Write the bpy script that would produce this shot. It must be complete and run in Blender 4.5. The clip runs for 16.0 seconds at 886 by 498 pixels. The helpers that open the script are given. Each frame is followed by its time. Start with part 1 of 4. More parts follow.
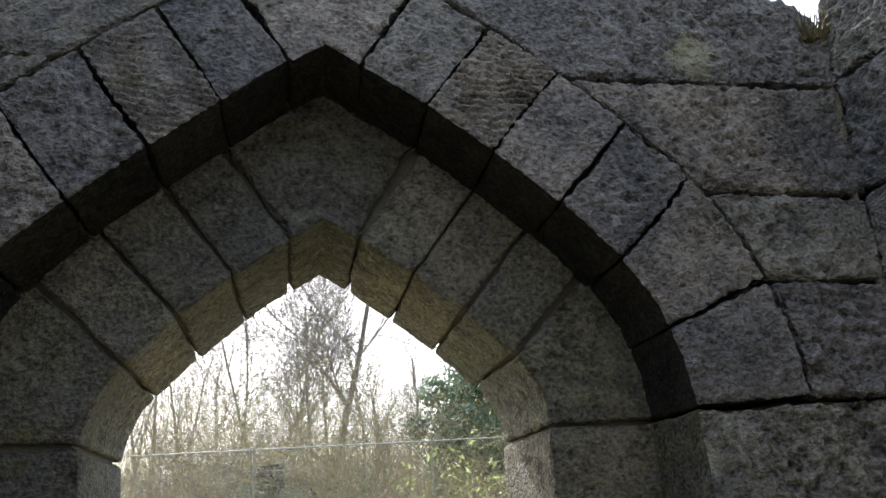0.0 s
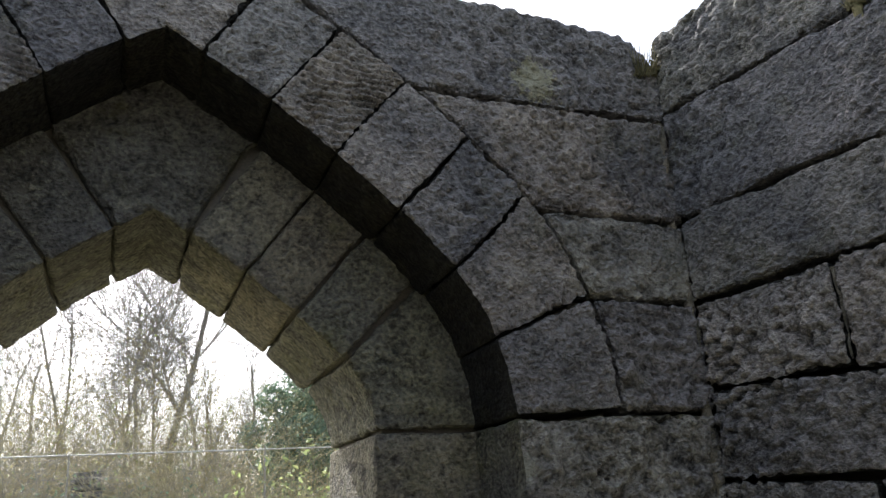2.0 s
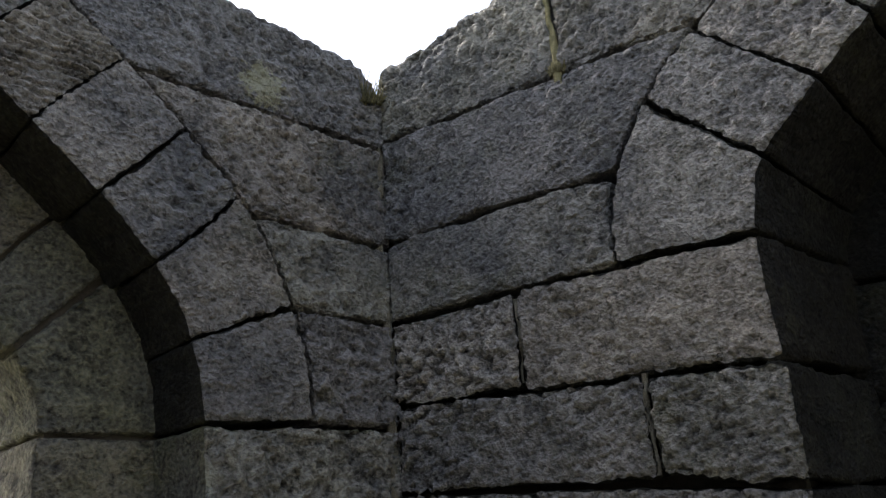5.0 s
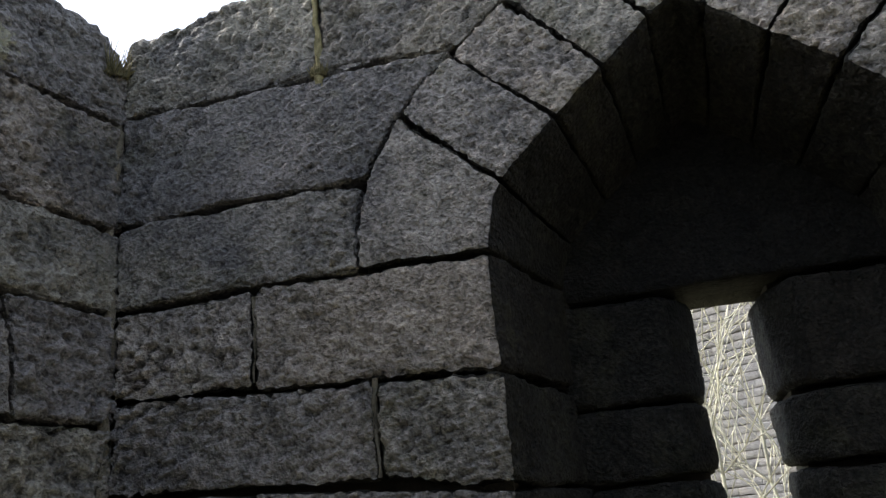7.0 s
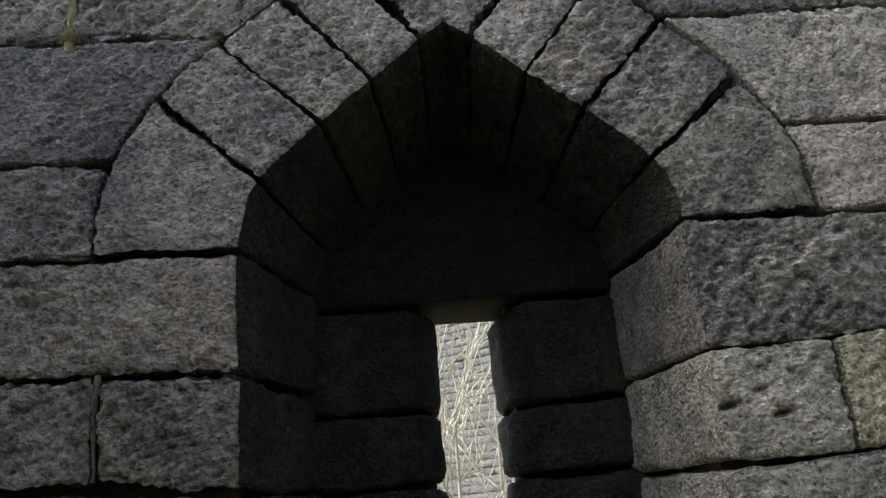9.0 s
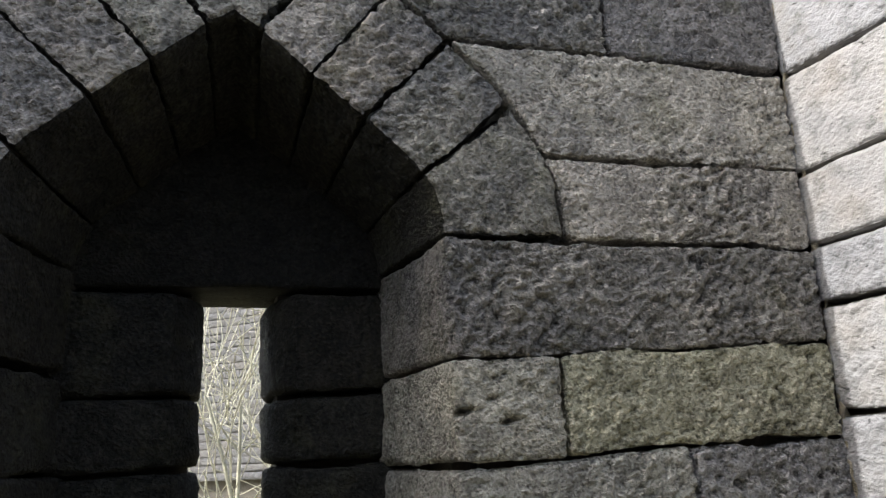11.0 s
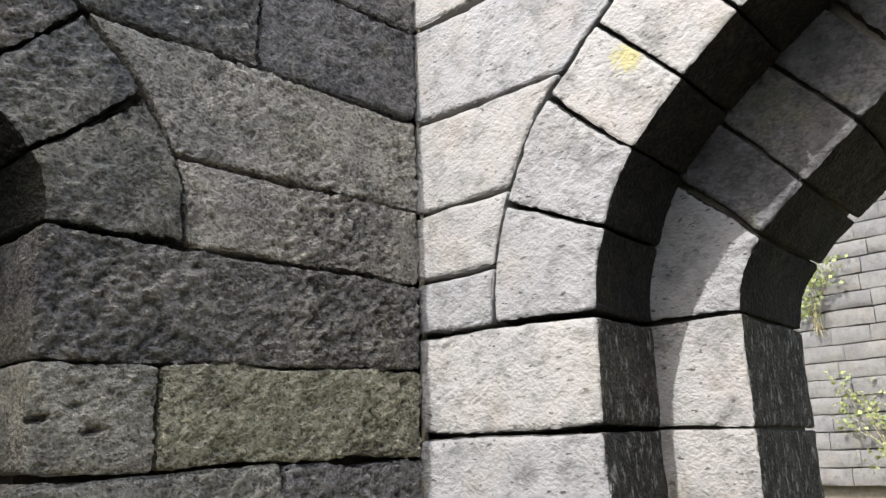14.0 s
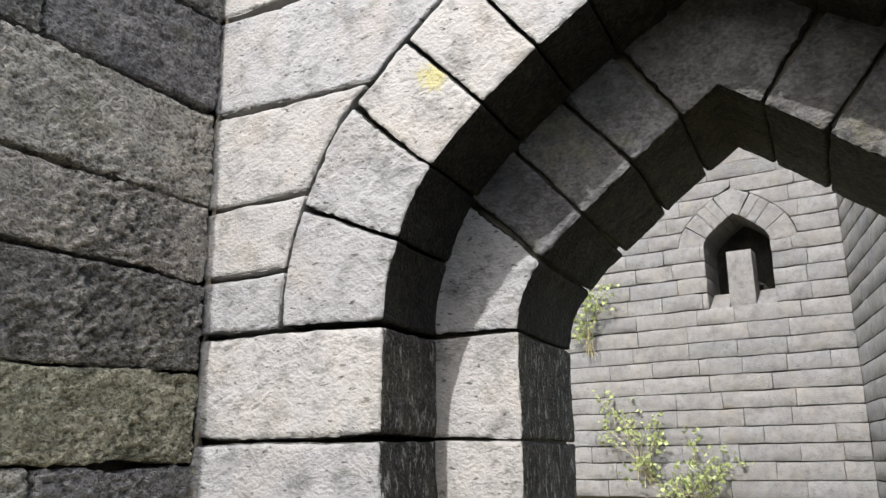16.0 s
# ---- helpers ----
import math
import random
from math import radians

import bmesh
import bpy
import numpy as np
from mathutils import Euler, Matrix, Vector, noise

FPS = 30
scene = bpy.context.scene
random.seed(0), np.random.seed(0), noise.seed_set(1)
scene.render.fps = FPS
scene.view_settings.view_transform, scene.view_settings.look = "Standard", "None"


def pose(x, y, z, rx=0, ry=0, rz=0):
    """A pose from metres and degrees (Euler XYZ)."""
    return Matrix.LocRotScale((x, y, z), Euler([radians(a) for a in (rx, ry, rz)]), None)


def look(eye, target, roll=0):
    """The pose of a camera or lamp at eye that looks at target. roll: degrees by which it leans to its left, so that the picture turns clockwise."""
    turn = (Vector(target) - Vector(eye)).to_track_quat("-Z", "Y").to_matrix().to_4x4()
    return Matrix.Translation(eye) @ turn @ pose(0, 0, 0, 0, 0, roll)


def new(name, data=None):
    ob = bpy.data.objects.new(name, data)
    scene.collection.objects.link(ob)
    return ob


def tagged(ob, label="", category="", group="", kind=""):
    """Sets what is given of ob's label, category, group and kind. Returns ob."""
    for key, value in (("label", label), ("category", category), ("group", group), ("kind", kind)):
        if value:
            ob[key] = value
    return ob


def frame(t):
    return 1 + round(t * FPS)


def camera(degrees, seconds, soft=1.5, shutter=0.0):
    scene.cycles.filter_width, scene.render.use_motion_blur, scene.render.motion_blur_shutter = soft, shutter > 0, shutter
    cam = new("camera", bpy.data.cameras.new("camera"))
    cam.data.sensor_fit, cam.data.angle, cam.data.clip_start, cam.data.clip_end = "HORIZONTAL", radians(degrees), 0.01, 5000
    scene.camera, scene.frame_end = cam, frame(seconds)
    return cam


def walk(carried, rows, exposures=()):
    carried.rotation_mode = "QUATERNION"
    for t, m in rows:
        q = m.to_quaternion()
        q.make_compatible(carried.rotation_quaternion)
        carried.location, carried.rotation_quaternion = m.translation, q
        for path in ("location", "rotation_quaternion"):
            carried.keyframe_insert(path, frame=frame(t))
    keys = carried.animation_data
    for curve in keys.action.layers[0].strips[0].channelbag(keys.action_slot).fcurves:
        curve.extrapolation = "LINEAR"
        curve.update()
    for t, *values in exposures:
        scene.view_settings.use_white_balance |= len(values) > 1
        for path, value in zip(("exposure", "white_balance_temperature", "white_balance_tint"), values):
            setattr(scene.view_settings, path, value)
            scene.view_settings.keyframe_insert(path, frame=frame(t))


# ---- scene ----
cam = camera(58.3, 16.0, soft=1.4)
PATH = [
    (0, (-0.538, -0.331, 1.6), (0.239, 1.394, 2.249), -3.9),
    (0.5, (-0.531, -0.333, 1.603), (0.323, 1.357, 2.247), -3.9),
    (1, (-0.518, -0.335, 1.593), (0.414, 1.312, 2.242), -3.8),
    (1.5, (-0.511, -0.336, 1.59), (0.508, 1.258, 2.239), -3.8),
    (2, (-0.502, -0.337, 1.585), (0.599, 1.201, 2.235), -3.9),
    (2.5, (-0.493, -0.345, 1.587), (0.693, 1.131, 2.231), -4.0),
    (3, (-0.485, -0.35, 1.587), (0.762, 1.077, 2.228), -4.1),
    (3.5, (-0.483, -0.354, 1.593), (0.835, 1.011, 2.224), -4.0),
    (3.7, (-0.484, -0.353, 1.59), (0.878, 0.968, 2.221), -4.0),
    (5.8, (-0.508, -0.283, 1.512), (1.212, 0.488, 2.181), -5.3),
    (6, (-0.509, -0.28, 1.52), (1.241, 0.428, 2.178), -5.4),
    (6.5, (-0.499, -0.296, 1.511), (1.309, 0.254, 2.166), -5.5),
    (7, (-0.494, -0.311, 1.514), (1.352, 0.108, 2.158), -5.5),
    (7.5, (-0.488, -0.323, 1.516), (1.389, -0.05, 2.15), -5.4),
    (8, (-0.484, -0.333, 1.516), (1.411, -0.205, 2.14), -5.4),
    (8.5, (-0.482, -0.345, 1.513), (1.42, -0.356, 2.132), -5.4),
    (9, (-0.491, -0.361, 1.519), (1.411, -0.504, 2.121), -5.2),
    (9.2, (-0.497, -0.373, 1.537), (1.407, -0.565, 2.118), -5.0),
    (11.3, (-0.609, -0.501, 1.568), (1.211, -1.158, 2.073), -2.7),
    (11.5, (-0.616, -0.514, 1.563), (1.185, -1.221, 2.071), -2.6),
    (12, (-0.615, -0.521, 1.56), (1.124, -1.366, 2.069), -2.4),
    (12.5, (-0.624, -0.536, 1.564), (1.05, -1.507, 2.069), -2.0),
    (13, (-0.62, -0.54, 1.567), (0.971, -1.642, 2.072), -1.8),
    (13.5, (-0.615, -0.537, 1.565), (0.881, -1.763, 2.072), -1.7),
    (14, (-0.622, -0.543, 1.567), (0.782, -1.874, 2.073), -1.4),
    (14.5, (-0.626, -0.55, 1.565), (0.681, -1.975, 2.075), -1.2),
    (15, (-0.633, -0.555, 1.564), (0.574, -2.064, 2.077), -0.9),
    (15.5, (-0.637, -0.557, 1.564), (0.472, -2.139, 2.08), -0.8),
    (16, (-0.639, -0.558, 1.565), (0.378, -2.2, 2.083), -0.5),
]
STOPS = [(0.0, 1.65), (3.7, 1.65), (7.0, 1.6), (9.2, 1.55), (12.0, 1.65), (16.0, 1.55)]
walk(cam, [(t, look(eye, target, roll)) for t, eye, target, roll in PATH], STOPS)

# ---- light ----
SUN_EL, SUN_AZ = 46.0, 1.0  # height of the sun; turn from +y towards +x
world = bpy.data.worlds.new("sky")
scene.world = world
world.use_nodes = True
wn = world.node_tree
sky = wn.nodes.new("ShaderNodeTexSky")
sky.sky_type, sky.sun_disc = "NISHITA", False
sky.sun_elevation, sky.sun_rotation = radians(SUN_EL), radians(SUN_AZ)
sky.air_density, sky.dust_density, sky.ozone_density = 1.0, 3.0, 1.0
wn.nodes["Background"].inputs["Strength"].default_value = 0.15
haze = wn.nodes.new("ShaderNodeHueSaturation")  # thin white cloud takes most of the blue out of the sky
haze.inputs["Saturation"].default_value = 0.7
wn.links.new(sky.outputs[0], haze.inputs["Color"])
wn.links.new(haze.outputs[0], wn.nodes["Background"].inputs["Color"])
sun_data = bpy.data.lights.new("sun", "SUN")
sun_data.energy, sun_data.angle, sun_data.color = 2.4, radians(0.5), (1.0, 0.99, 0.985)
sun = new("sun", sun_data)
sun_way = Vector((math.sin(radians(SUN_AZ)) * math.cos(radians(SUN_EL)), math.cos(radians(SUN_AZ)) * math.cos(radians(SUN_EL)), math.sin(radians(SUN_EL))))
sun.matrix_world = look(sun_way * 30, (0, 0, 0))

# ---- materials ----


def ramp(nt, fac, stops):
    r = nt.nodes.new("ShaderNodeValToRGB")
    e = r.color_ramp.elements
    while len(e) < len(stops):
        e.new(0.5)
    for el, (p, c) in zip(e, stops):
        el.position, el.color = p, (*c, 1) if len(c) == 3 else c
    nt.links.new(fac, r.inputs[0])
    return r.outputs[0]


def texture(nt, kind, vec, scale, detail=4.0, rough=0.6):
    n = nt.nodes.new("ShaderNodeTex" + kind)
    nt.links.new(vec, n.inputs["Vector"])
    n.inputs["Scale"].default_value = scale
    if kind == "Noise":
        n.inputs["Detail"].default_value, n.inputs["Roughness"].default_value = detail, rough
        return n.outputs["Fac"]
    return n.outputs["Distance"]


def mix(nt, fac, a, b, how="MIX"):
    m = nt.nodes.new("ShaderNodeMix")
    m.data_type, m.blend_type = "RGBA", how
    for sock, v in ((m.inputs[0], fac), (m.inputs[6], a), (m.inputs[7], b)):
        if isinstance(v, (int, float)):
            sock.default_value = v
        elif isinstance(v, tuple):
            sock.default_value = (*v, 1)
        else:
            nt.links.new(v, sock)
    return m.outputs[2]


def material(name):
    m = bpy.data.materials.new(name)
    m.use_nodes = True
    nt = m.node_tree
    return m, nt, nt.nodes["Principled BSDF"]


def stone_material(name, dark, mid, light, soot, moss, pit=1.0, spot=None, speckle=1.0, holes=0.0, streak=0.0):
    """Weathered gritstone: pecked hollows, pale worn grains, soot and moss films, and a tone of its own for each block.
    spot: (place, radius, colour) of a lichen; streak: how much pale lime runs down the face."""
    m, nt, bsdf = material(name)
    geo = nt.nodes.new("ShaderNodeNewGeometry")
    info = nt.nodes.new("ShaderNodeObjectInfo")
    pos = geo.outputs["Position"]

    def scaled(x, y, z, tilt=0.0):
        n = nt.nodes.new("ShaderNodeMapping")
        n.inputs["Scale"].default_value = (x, y, z)
        n.inputs["Rotation"].default_value = (tilt, tilt, 0.0)
        nt.links.new(pos, n.inputs["Vector"])
        return n.outputs[0]

    def maths(how, a, b, c=None):
        n = nt.nodes.new("ShaderNodeMath")
        n.operation = how
        for k, v in enumerate((a, b) if c is None else (a, b, c)):
            if isinstance(v, (int, float)):
                n.inputs[k].default_value = v
            else:
                nt.links.new(v, n.inputs[k])
        return n.outputs[0]

    big = texture(nt, "Noise", pos, 3.4, 5, 0.62)
    mid_n = texture(nt, "Noise", pos, 11, 6, 0.68)
    hewn = texture(nt, "Noise", scaled(0.92, 0.92, 1.15, 0.2), 88, 2, 0.5)  # tool marks, a thumb's width
    grit = texture(nt, "Noise", pos, 150, 3, 0.6)
    carved = nt.nodes.new("ShaderNodeAttribute")  # how far the hewn face stands out or in
    carved.attribute_name = "relief"
    peck = maths("MULTIPLY_ADD", carved.outputs["Fac"], 0.13, maths("MULTIPLY_ADD", hewn, 0.8, 0.11))
    col = ramp(nt, mid_n, [(0.3, dark), (0.5, mid), (0.72, tuple(0.5 * d + 0.5 * c for d, c in zip(light, mid)))])
    # worn high parts paler, hollows darker: the relief's shading is put into the colour
    k = speckle
    col = mix(nt, ramp(nt, peck, [(0.5, (0, 0, 0)), (0.72, (0.85 * k,) * 3)]), col, light)
    col = mix(nt, ramp(nt, peck, [(0.26, (0.9 * k,) * 3), (0.48, (0, 0, 0))]), col, tuple(c * 0.3 for c in dark))
    col = mix(nt, ramp(nt, grit, [(0.32, (0.42 * k,) * 3), (0.46, (0, 0, 0))]), col, tuple(c * 0.6 for c in dark))
    col = mix(nt, ramp(nt, grit, [(0.58, (0, 0, 0)), (0.72, (0.34 * k,) * 3)]), col, tuple(min(0.8, c * 1.2) for c in light))
    if holes:
        h = texture(nt, "Noise", scaled(0.6, 0.6, 1.5, 0.45), 48, 2, 0.5)
        col = mix(nt, ramp(nt, h, [(0.29, (holes,) * 3), (0.35, (0, 0, 0))]), col, tuple(c * 0.5 for c in dark))
        wash = texture(nt, "Noise", pos, 6.5, 5, 0.65)
        col = mix(nt, ramp(nt, wash, [(0.45, (0, 0, 0)), (0.7, (0.35, 0.35, 0.35))]), col, tuple(c * f for c, f in zip(mid, (0.7, 0.72, 0.76))))
        rust = texture(nt, "Noise", pos, 4.1, 4, 0.6)
        col = mix(nt, ramp(nt, rust, [(0.5, (0, 0, 0)), (0.72, (0.45, 0.45, 0.45))]), col, tuple(c * f for c, f in zip(mid, (1.04, 0.93, 0.78))))
    tone = ramp(nt, info.outputs["Random"], [(0.0, (0.86, 0.85, 0.85)), (0.3, (0.97, 0.96, 0.96)), (0.75, (1.03, 0.99, 0.94)), (1.0, (1.08, 1.07, 1.06))] if holes else [(0.0, (0.68, 0.68, 0.72)), (0.3, (0.93, 0.92, 0.91)), (0.55, (1.0, 1.0, 0.9)), (0.75, (1.1, 1.02, 0.94)), (1.0, (1.24, 1.2, 1.15))])
    col = mix(nt, 1.0, col, tone, "MULTIPLY")
    if soot:
        f = ramp(nt, big, [(0.43, (0, 0, 0)), (0.66, (soot, soot, soot))])
        col = mix(nt, f, col, mix(nt, ramp(nt, peck, [(0.3, (0, 0, 0)), (0.75, (1, 1, 1))]), (0.031, 0.03, 0.032), (0.214, 0.206, 0.203)))
    if moss:
        green = texture(nt, "Noise", pos, 5.3, 6, 0.7)
        g = ramp(nt, green, [(0.54, (0, 0, 0)), (0.74, (moss, moss, moss))])
        col = mix(nt, g, col, mix(nt, peck, (0.06, 0.06, 0.02), (0.22, 0.21, 0.1)))
        # crusts of pale grey lichen, a finger's width
        crust = texture(nt, "Noise", pos, 23, 4, 0.6)
        col = mix(nt, ramp(nt, crust, [(0.66, (0, 0, 0)), (0.72, (0.5 * moss,) * 3)]), col, tuple(min(0.7, c * 1.15) for c in light))
    if streak:
        lime = texture(nt, "Noise", scaled(1.0, 1.0, 0.4), 42, 6, 0.78)
        col = mix(nt, ramp(nt, lime, [(0.54, (0, 0, 0)), (0.63, (streak,) * 3)]), col, (0.42, 0.42, 0.4))
    if spot:
        place, radius, tint = spot
        off = nt.nodes.new("ShaderNodeVectorMath")
        off.operation = "DISTANCE"
        off.inputs[1].default_value = place
        nt.links.new(pos, off.inputs[0])
        ragged = maths("MULTIPLY_ADD", texture(nt, "Noise", pos, 60, 4, 0.7), -radius * 3.0, off.outputs["Value"])
        col = mix(nt, ramp(nt, maths("ADD", ragged, radius * 0.9), [(0.0, (0.65, 0.65, 0.65)), (0.03, (0, 0, 0))]), col, tint)
    nt.links.new(col, bsdf.inputs["Base Color"])
    bsdf.inputs["Roughness"].default_value = 0.86
    bsdf.inputs["Specular IOR Level"].default_value = 0.3
    b1 = nt.nodes.new("ShaderNodeBump")
    b1.inputs["Strength"].default_value, b1.inputs["Distance"].default_value = 1.0, 0.021 * pit
    nt.links.new(hewn, b1.inputs["Height"])
    b2 = nt.nodes.new("ShaderNodeBump")
    b2.inputs["Strength"].default_value, b2.inputs["Distance"].default_value = 1.0, 0.006 * pit
    nt.links.new(grit, b2.inputs["Height"])
    nt.links.new(b1.outputs[0], b2.inputs["Normal"])
    nt.links.new(b2.outputs[0], bsdf.inputs["Normal"])
    return m


def plain_material(name, a, b, scale, rough=0.8, bump=0.3, dist=0.01, thin=0.0):
    m, nt, bsdf = material(name)
    geo = nt.nodes.new("ShaderNodeNewGeometry")
    pos = geo.outputs["Position"]
    n1 = texture(nt, "Noise", pos, scale, 6, 0.65)
    n2 = texture(nt, "Noise", pos, scale * 9, 4, 0.6)
    col = ramp(nt, n1, [(0.32, a), (0.68, b)])
    col = mix(nt, ramp(nt, n2, [(0.3, (0.5, 0.5, 0.5)), (0.6, (0, 0, 0))]), col, tuple(c * 0.55 for c in a))
    col = mix(nt, 1.0, col, ramp(nt, geo.outputs["Random Per Island"], [(0, (0.7, 0.7, 0.7)), (1, (1.25, 1.25, 1.2))]), "MULTIPLY")
    nt.links.new(col, bsdf.inputs["Base Color"])
    bsdf.inputs["Roughness"].default_value = rough
    bp = nt.nodes.new("ShaderNodeBump")
    bp.inputs["Strength"].default_value, bp.inputs["Distance"].default_value = bump, dist
    nt.links.new(n2, bp.inputs["Height"])
    nt.links.new(bp.outputs[0], bsdf.inputs["Normal"])
    if thin:  # leaves and dry stems let light through
        glow = nt.nodes.new("ShaderNodeBsdfTranslucent")
        nt.links.new(col, glow.inputs["Color"])
        both = nt.nodes.new("ShaderNodeMixShader")
        both.inputs[0].default_value = thin
        nt.links.new(bsdf.outputs[0], both.inputs[1])
        nt.links.new(glow.outputs[0], both.inputs[2])
        nt.links.new(both.outputs[0], nt.nodes["Material Output"].inputs["Surface"])
    return m


SOOTY = ((0.112, 0.102, 0.091), (0.256, 0.236, 0.211), (0.5, 0.466, 0.42))
PALE = ((0.105, 0.104, 0.102), (0.25, 0.25, 0.249), (0.29, 0.29, 0.288))
M_SOOT = stone_material("sooty_gritstone", *SOOTY, 0.85, 0.45, 1.0, None, 0.85)
# tan stone, lightened in colour for the bounce off the sunlit south wall
M_TAN = stone_material("bounce_lit_tan_gritstone", (0.2, 0.19, 0.172), (0.44, 0.42, 0.38), (0.66, 0.635, 0.58), 0.5, 0.45)
# near-black: the deep shade of the recess is put into the lintel's colour
M_RECESS_SHADE = stone_material("shade_black_gritstone", (0.006, 0.006, 0.005), (0.012, 0.011, 0.009), (0.03, 0.028, 0.023), 0.0, 0.08)
M_CLEAN = stone_material("pale_gritstone", *PALE, 0.0, 0.12, 0.28, None, 0.16, 0.95)
M_OLIVE = stone_material("algae_tinged_gritstone", (0.175, 0.175, 0.128), (0.41, 0.408, 0.31), (0.59, 0.585, 0.47), 0.3, 0.75)
M_PALETWIG = plain_material("bleached_twigs", (0.36, 0.34, 0.26), (0.5, 0.48, 0.38), 5)
# splotched stone, its base darkened to carry the shade under the south arch
M_STAIN_SHADE = stone_material("stained_shaded_gritstone", (0.025, 0.025, 0.025), (0.065, 0.065, 0.067), (0.2, 0.2, 0.203), 0.5, 0.5, 0.3, None, 0.3, 0.6)
# darker olive stone: north inner ring and jambs, low reveals, sills
M_SOFFIT = stone_material("dark_olive_gritstone", (0.065, 0.061, 0.048), (0.15, 0.142, 0.11), (0.31, 0.295, 0.215), 0.6, 0.9, 0.7)
# black crust, darkened past it so the colour holds soffit and recess shade
M_CRUST_SHADE = stone_material("black_crusted_shaded_gritstone", (0.008, 0.0074, 0.006), (0.016, 0.0148, 0.012), (0.05, 0.047, 0.038), 0.08, 0.22)
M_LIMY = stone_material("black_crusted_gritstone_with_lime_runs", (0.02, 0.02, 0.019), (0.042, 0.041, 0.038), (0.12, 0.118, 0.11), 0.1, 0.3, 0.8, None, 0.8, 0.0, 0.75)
M_YARD = stone_material("weathered_yard_stone", (0.1, 0.1, 0.1), (0.18, 0.18, 0.181), (0.25, 0.25, 0.248), 0.5, 0.3, 0.9, None, 0.5, 0.3)
M_STRAW = plain_material("withered_leaves", (0.36, 0.32, 0.15), (0.54, 0.48, 0.26), 3, thin=0.5)
M_CORE = plain_material("lime_mortar", (0.09, 0.08, 0.065), (0.16, 0.14, 0.11), 14)
M_EARTH = plain_material("earth_and_grass", (0.12, 0.11, 0.06), (0.22, 0.2, 0.1), 1.3, 0.95, 0.6, 0.03)
M_BARK = plain_material("grey_bark", (0.24, 0.215, 0.19), (0.4, 0.37, 0.33), 6)
M_TWIG = plain_material("straw_coloured_twigs", (0.4, 0.345, 0.21), (0.58, 0.52, 0.35), 3, thin=0.35)
M_LEAF = plain_material("evergreen_leaves", (0.14, 0.21, 0.14), (0.28, 0.37, 0.26), 2, 0.5, thin=0.4)
M_FRESH = plain_material("fresh_green_leaves", (0.24, 0.3, 0.11), (0.44, 0.48, 0.23), 3, 0.6, thin=0.45)
M_RAIL = plain_material("galvanised_rail", (0.36, 0.36, 0.34), (0.46, 0.46, 0.44), 5, 0.5)
M_TUFT = plain_material("dry_moss_and_lichen", (0.16, 0.14, 0.06), (0.36, 0.31, 0.16), 40, 0.95, 0.8, 0.01)
M_FILLET = plain_material("crumbling_lime_mortar", (0.16, 0.14, 0.1), (0.3, 0.26, 0.19), 30, 0.95, 1.0, 0.01)

# ---- building blocks ----


def hashed(i, j, k, seed):
    h = (i * 374761393 + j * 668265263 + k * 2147483647 + seed * 1274126177) & 0xFFFFFFFF
    h = ((h ^ (h >> 13)) * 1274126177) & 0xFFFFFFFF
    return ((h ^ (h >> 16)) & 0xFFFF) / 65535.0


def vnoise(p, freq, seed=0):
    """Smooth value noise of the points p, from -1 to 1."""
    q = p * freq
    b = np.floor(q).astype(np.int64)
    f = q - b
    f = f * f * (3 - 2 * f)
    out = 0
    for dx in (0, 1):
        for dy in (0, 1):
            for dz in (0, 1):
                w = (f[:, 0] if dx else 1 - f[:, 0]) * (f[:, 1] if dy else 1 - f[:, 1]) * (f[:, 2] if dz else 1 - f[:, 2])
                out = out + w * hashed(b[:, 0] + dx, b[:, 1] + dy, b[:, 2] + dz, seed)
    return out * 2 - 1


def mesh_of(name, verts, faces, mat, smooth=True):
    me = bpy.data.meshes.new(name)
    verts, faces = np.asarray(verts, dtype=np.float32), np.asarray(faces, dtype=np.int32)
    n, k = faces.shape
    me.vertices.add(len(verts))
    me.vertices.foreach_set("co", verts.ravel())
    me.loops.add(n * k)
    me.loops.foreach_set("vertex_index", faces.ravel())
    me.polygons.add(n)
    me.polygons.foreach_set("loop_start", np.arange(0, n * k, k, dtype=np.int32))
    me.polygons.foreach_set("use_smooth", np.full(n, smooth))
    me.update(calc_edges=True)
    me.materials.append(mat)
    return me


def part(name, bm, mat, parent, label=""):
    """Links a bmesh or a mesh as one object under a thing or a part."""
    if isinstance(bm, bmesh.types.BMesh):
        me = bpy.data.meshes.new(name)
        bm.to_mesh(me)
        bm.free()
        me.materials.append(mat)
    else:
        me = bm
    ob = new(name, me)
    ob.parent = parent
    return tagged(ob, label)


class Wall:
    """A wall's own frame: s along it from its corner, z up, d outwards from the room."""

    def __init__(self, x, y, along, out):
        self.nicks = []  # deep nicks in the face: distance along, height, half width, half height, depth
        self.o, self.s, self.n = np.array([x, y, 0.0]), np.array([*along, 0.0]), np.array([*out, 0.0])

    def at(self, s, z, d):
        s, z, d = np.broadcast_arrays(np.asarray(s, float), z, d)
        return self.o + s[..., None] * self.s + d[..., None] * self.n + z[..., None] * np.array([0, 0, 1.0])


def steps(length, res, fine=0.012):
    """Divisions of a length: close at both ends, where the edge is rounded."""
    if length < 4 * fine:
        return np.linspace(0, length, 5)
    n = max(2, int(round((length - 2 * fine) / res)))
    return np.r_[0, fine * 0.45, np.linspace(fine, length - fine, n + 1), length - fine * 0.45, length]


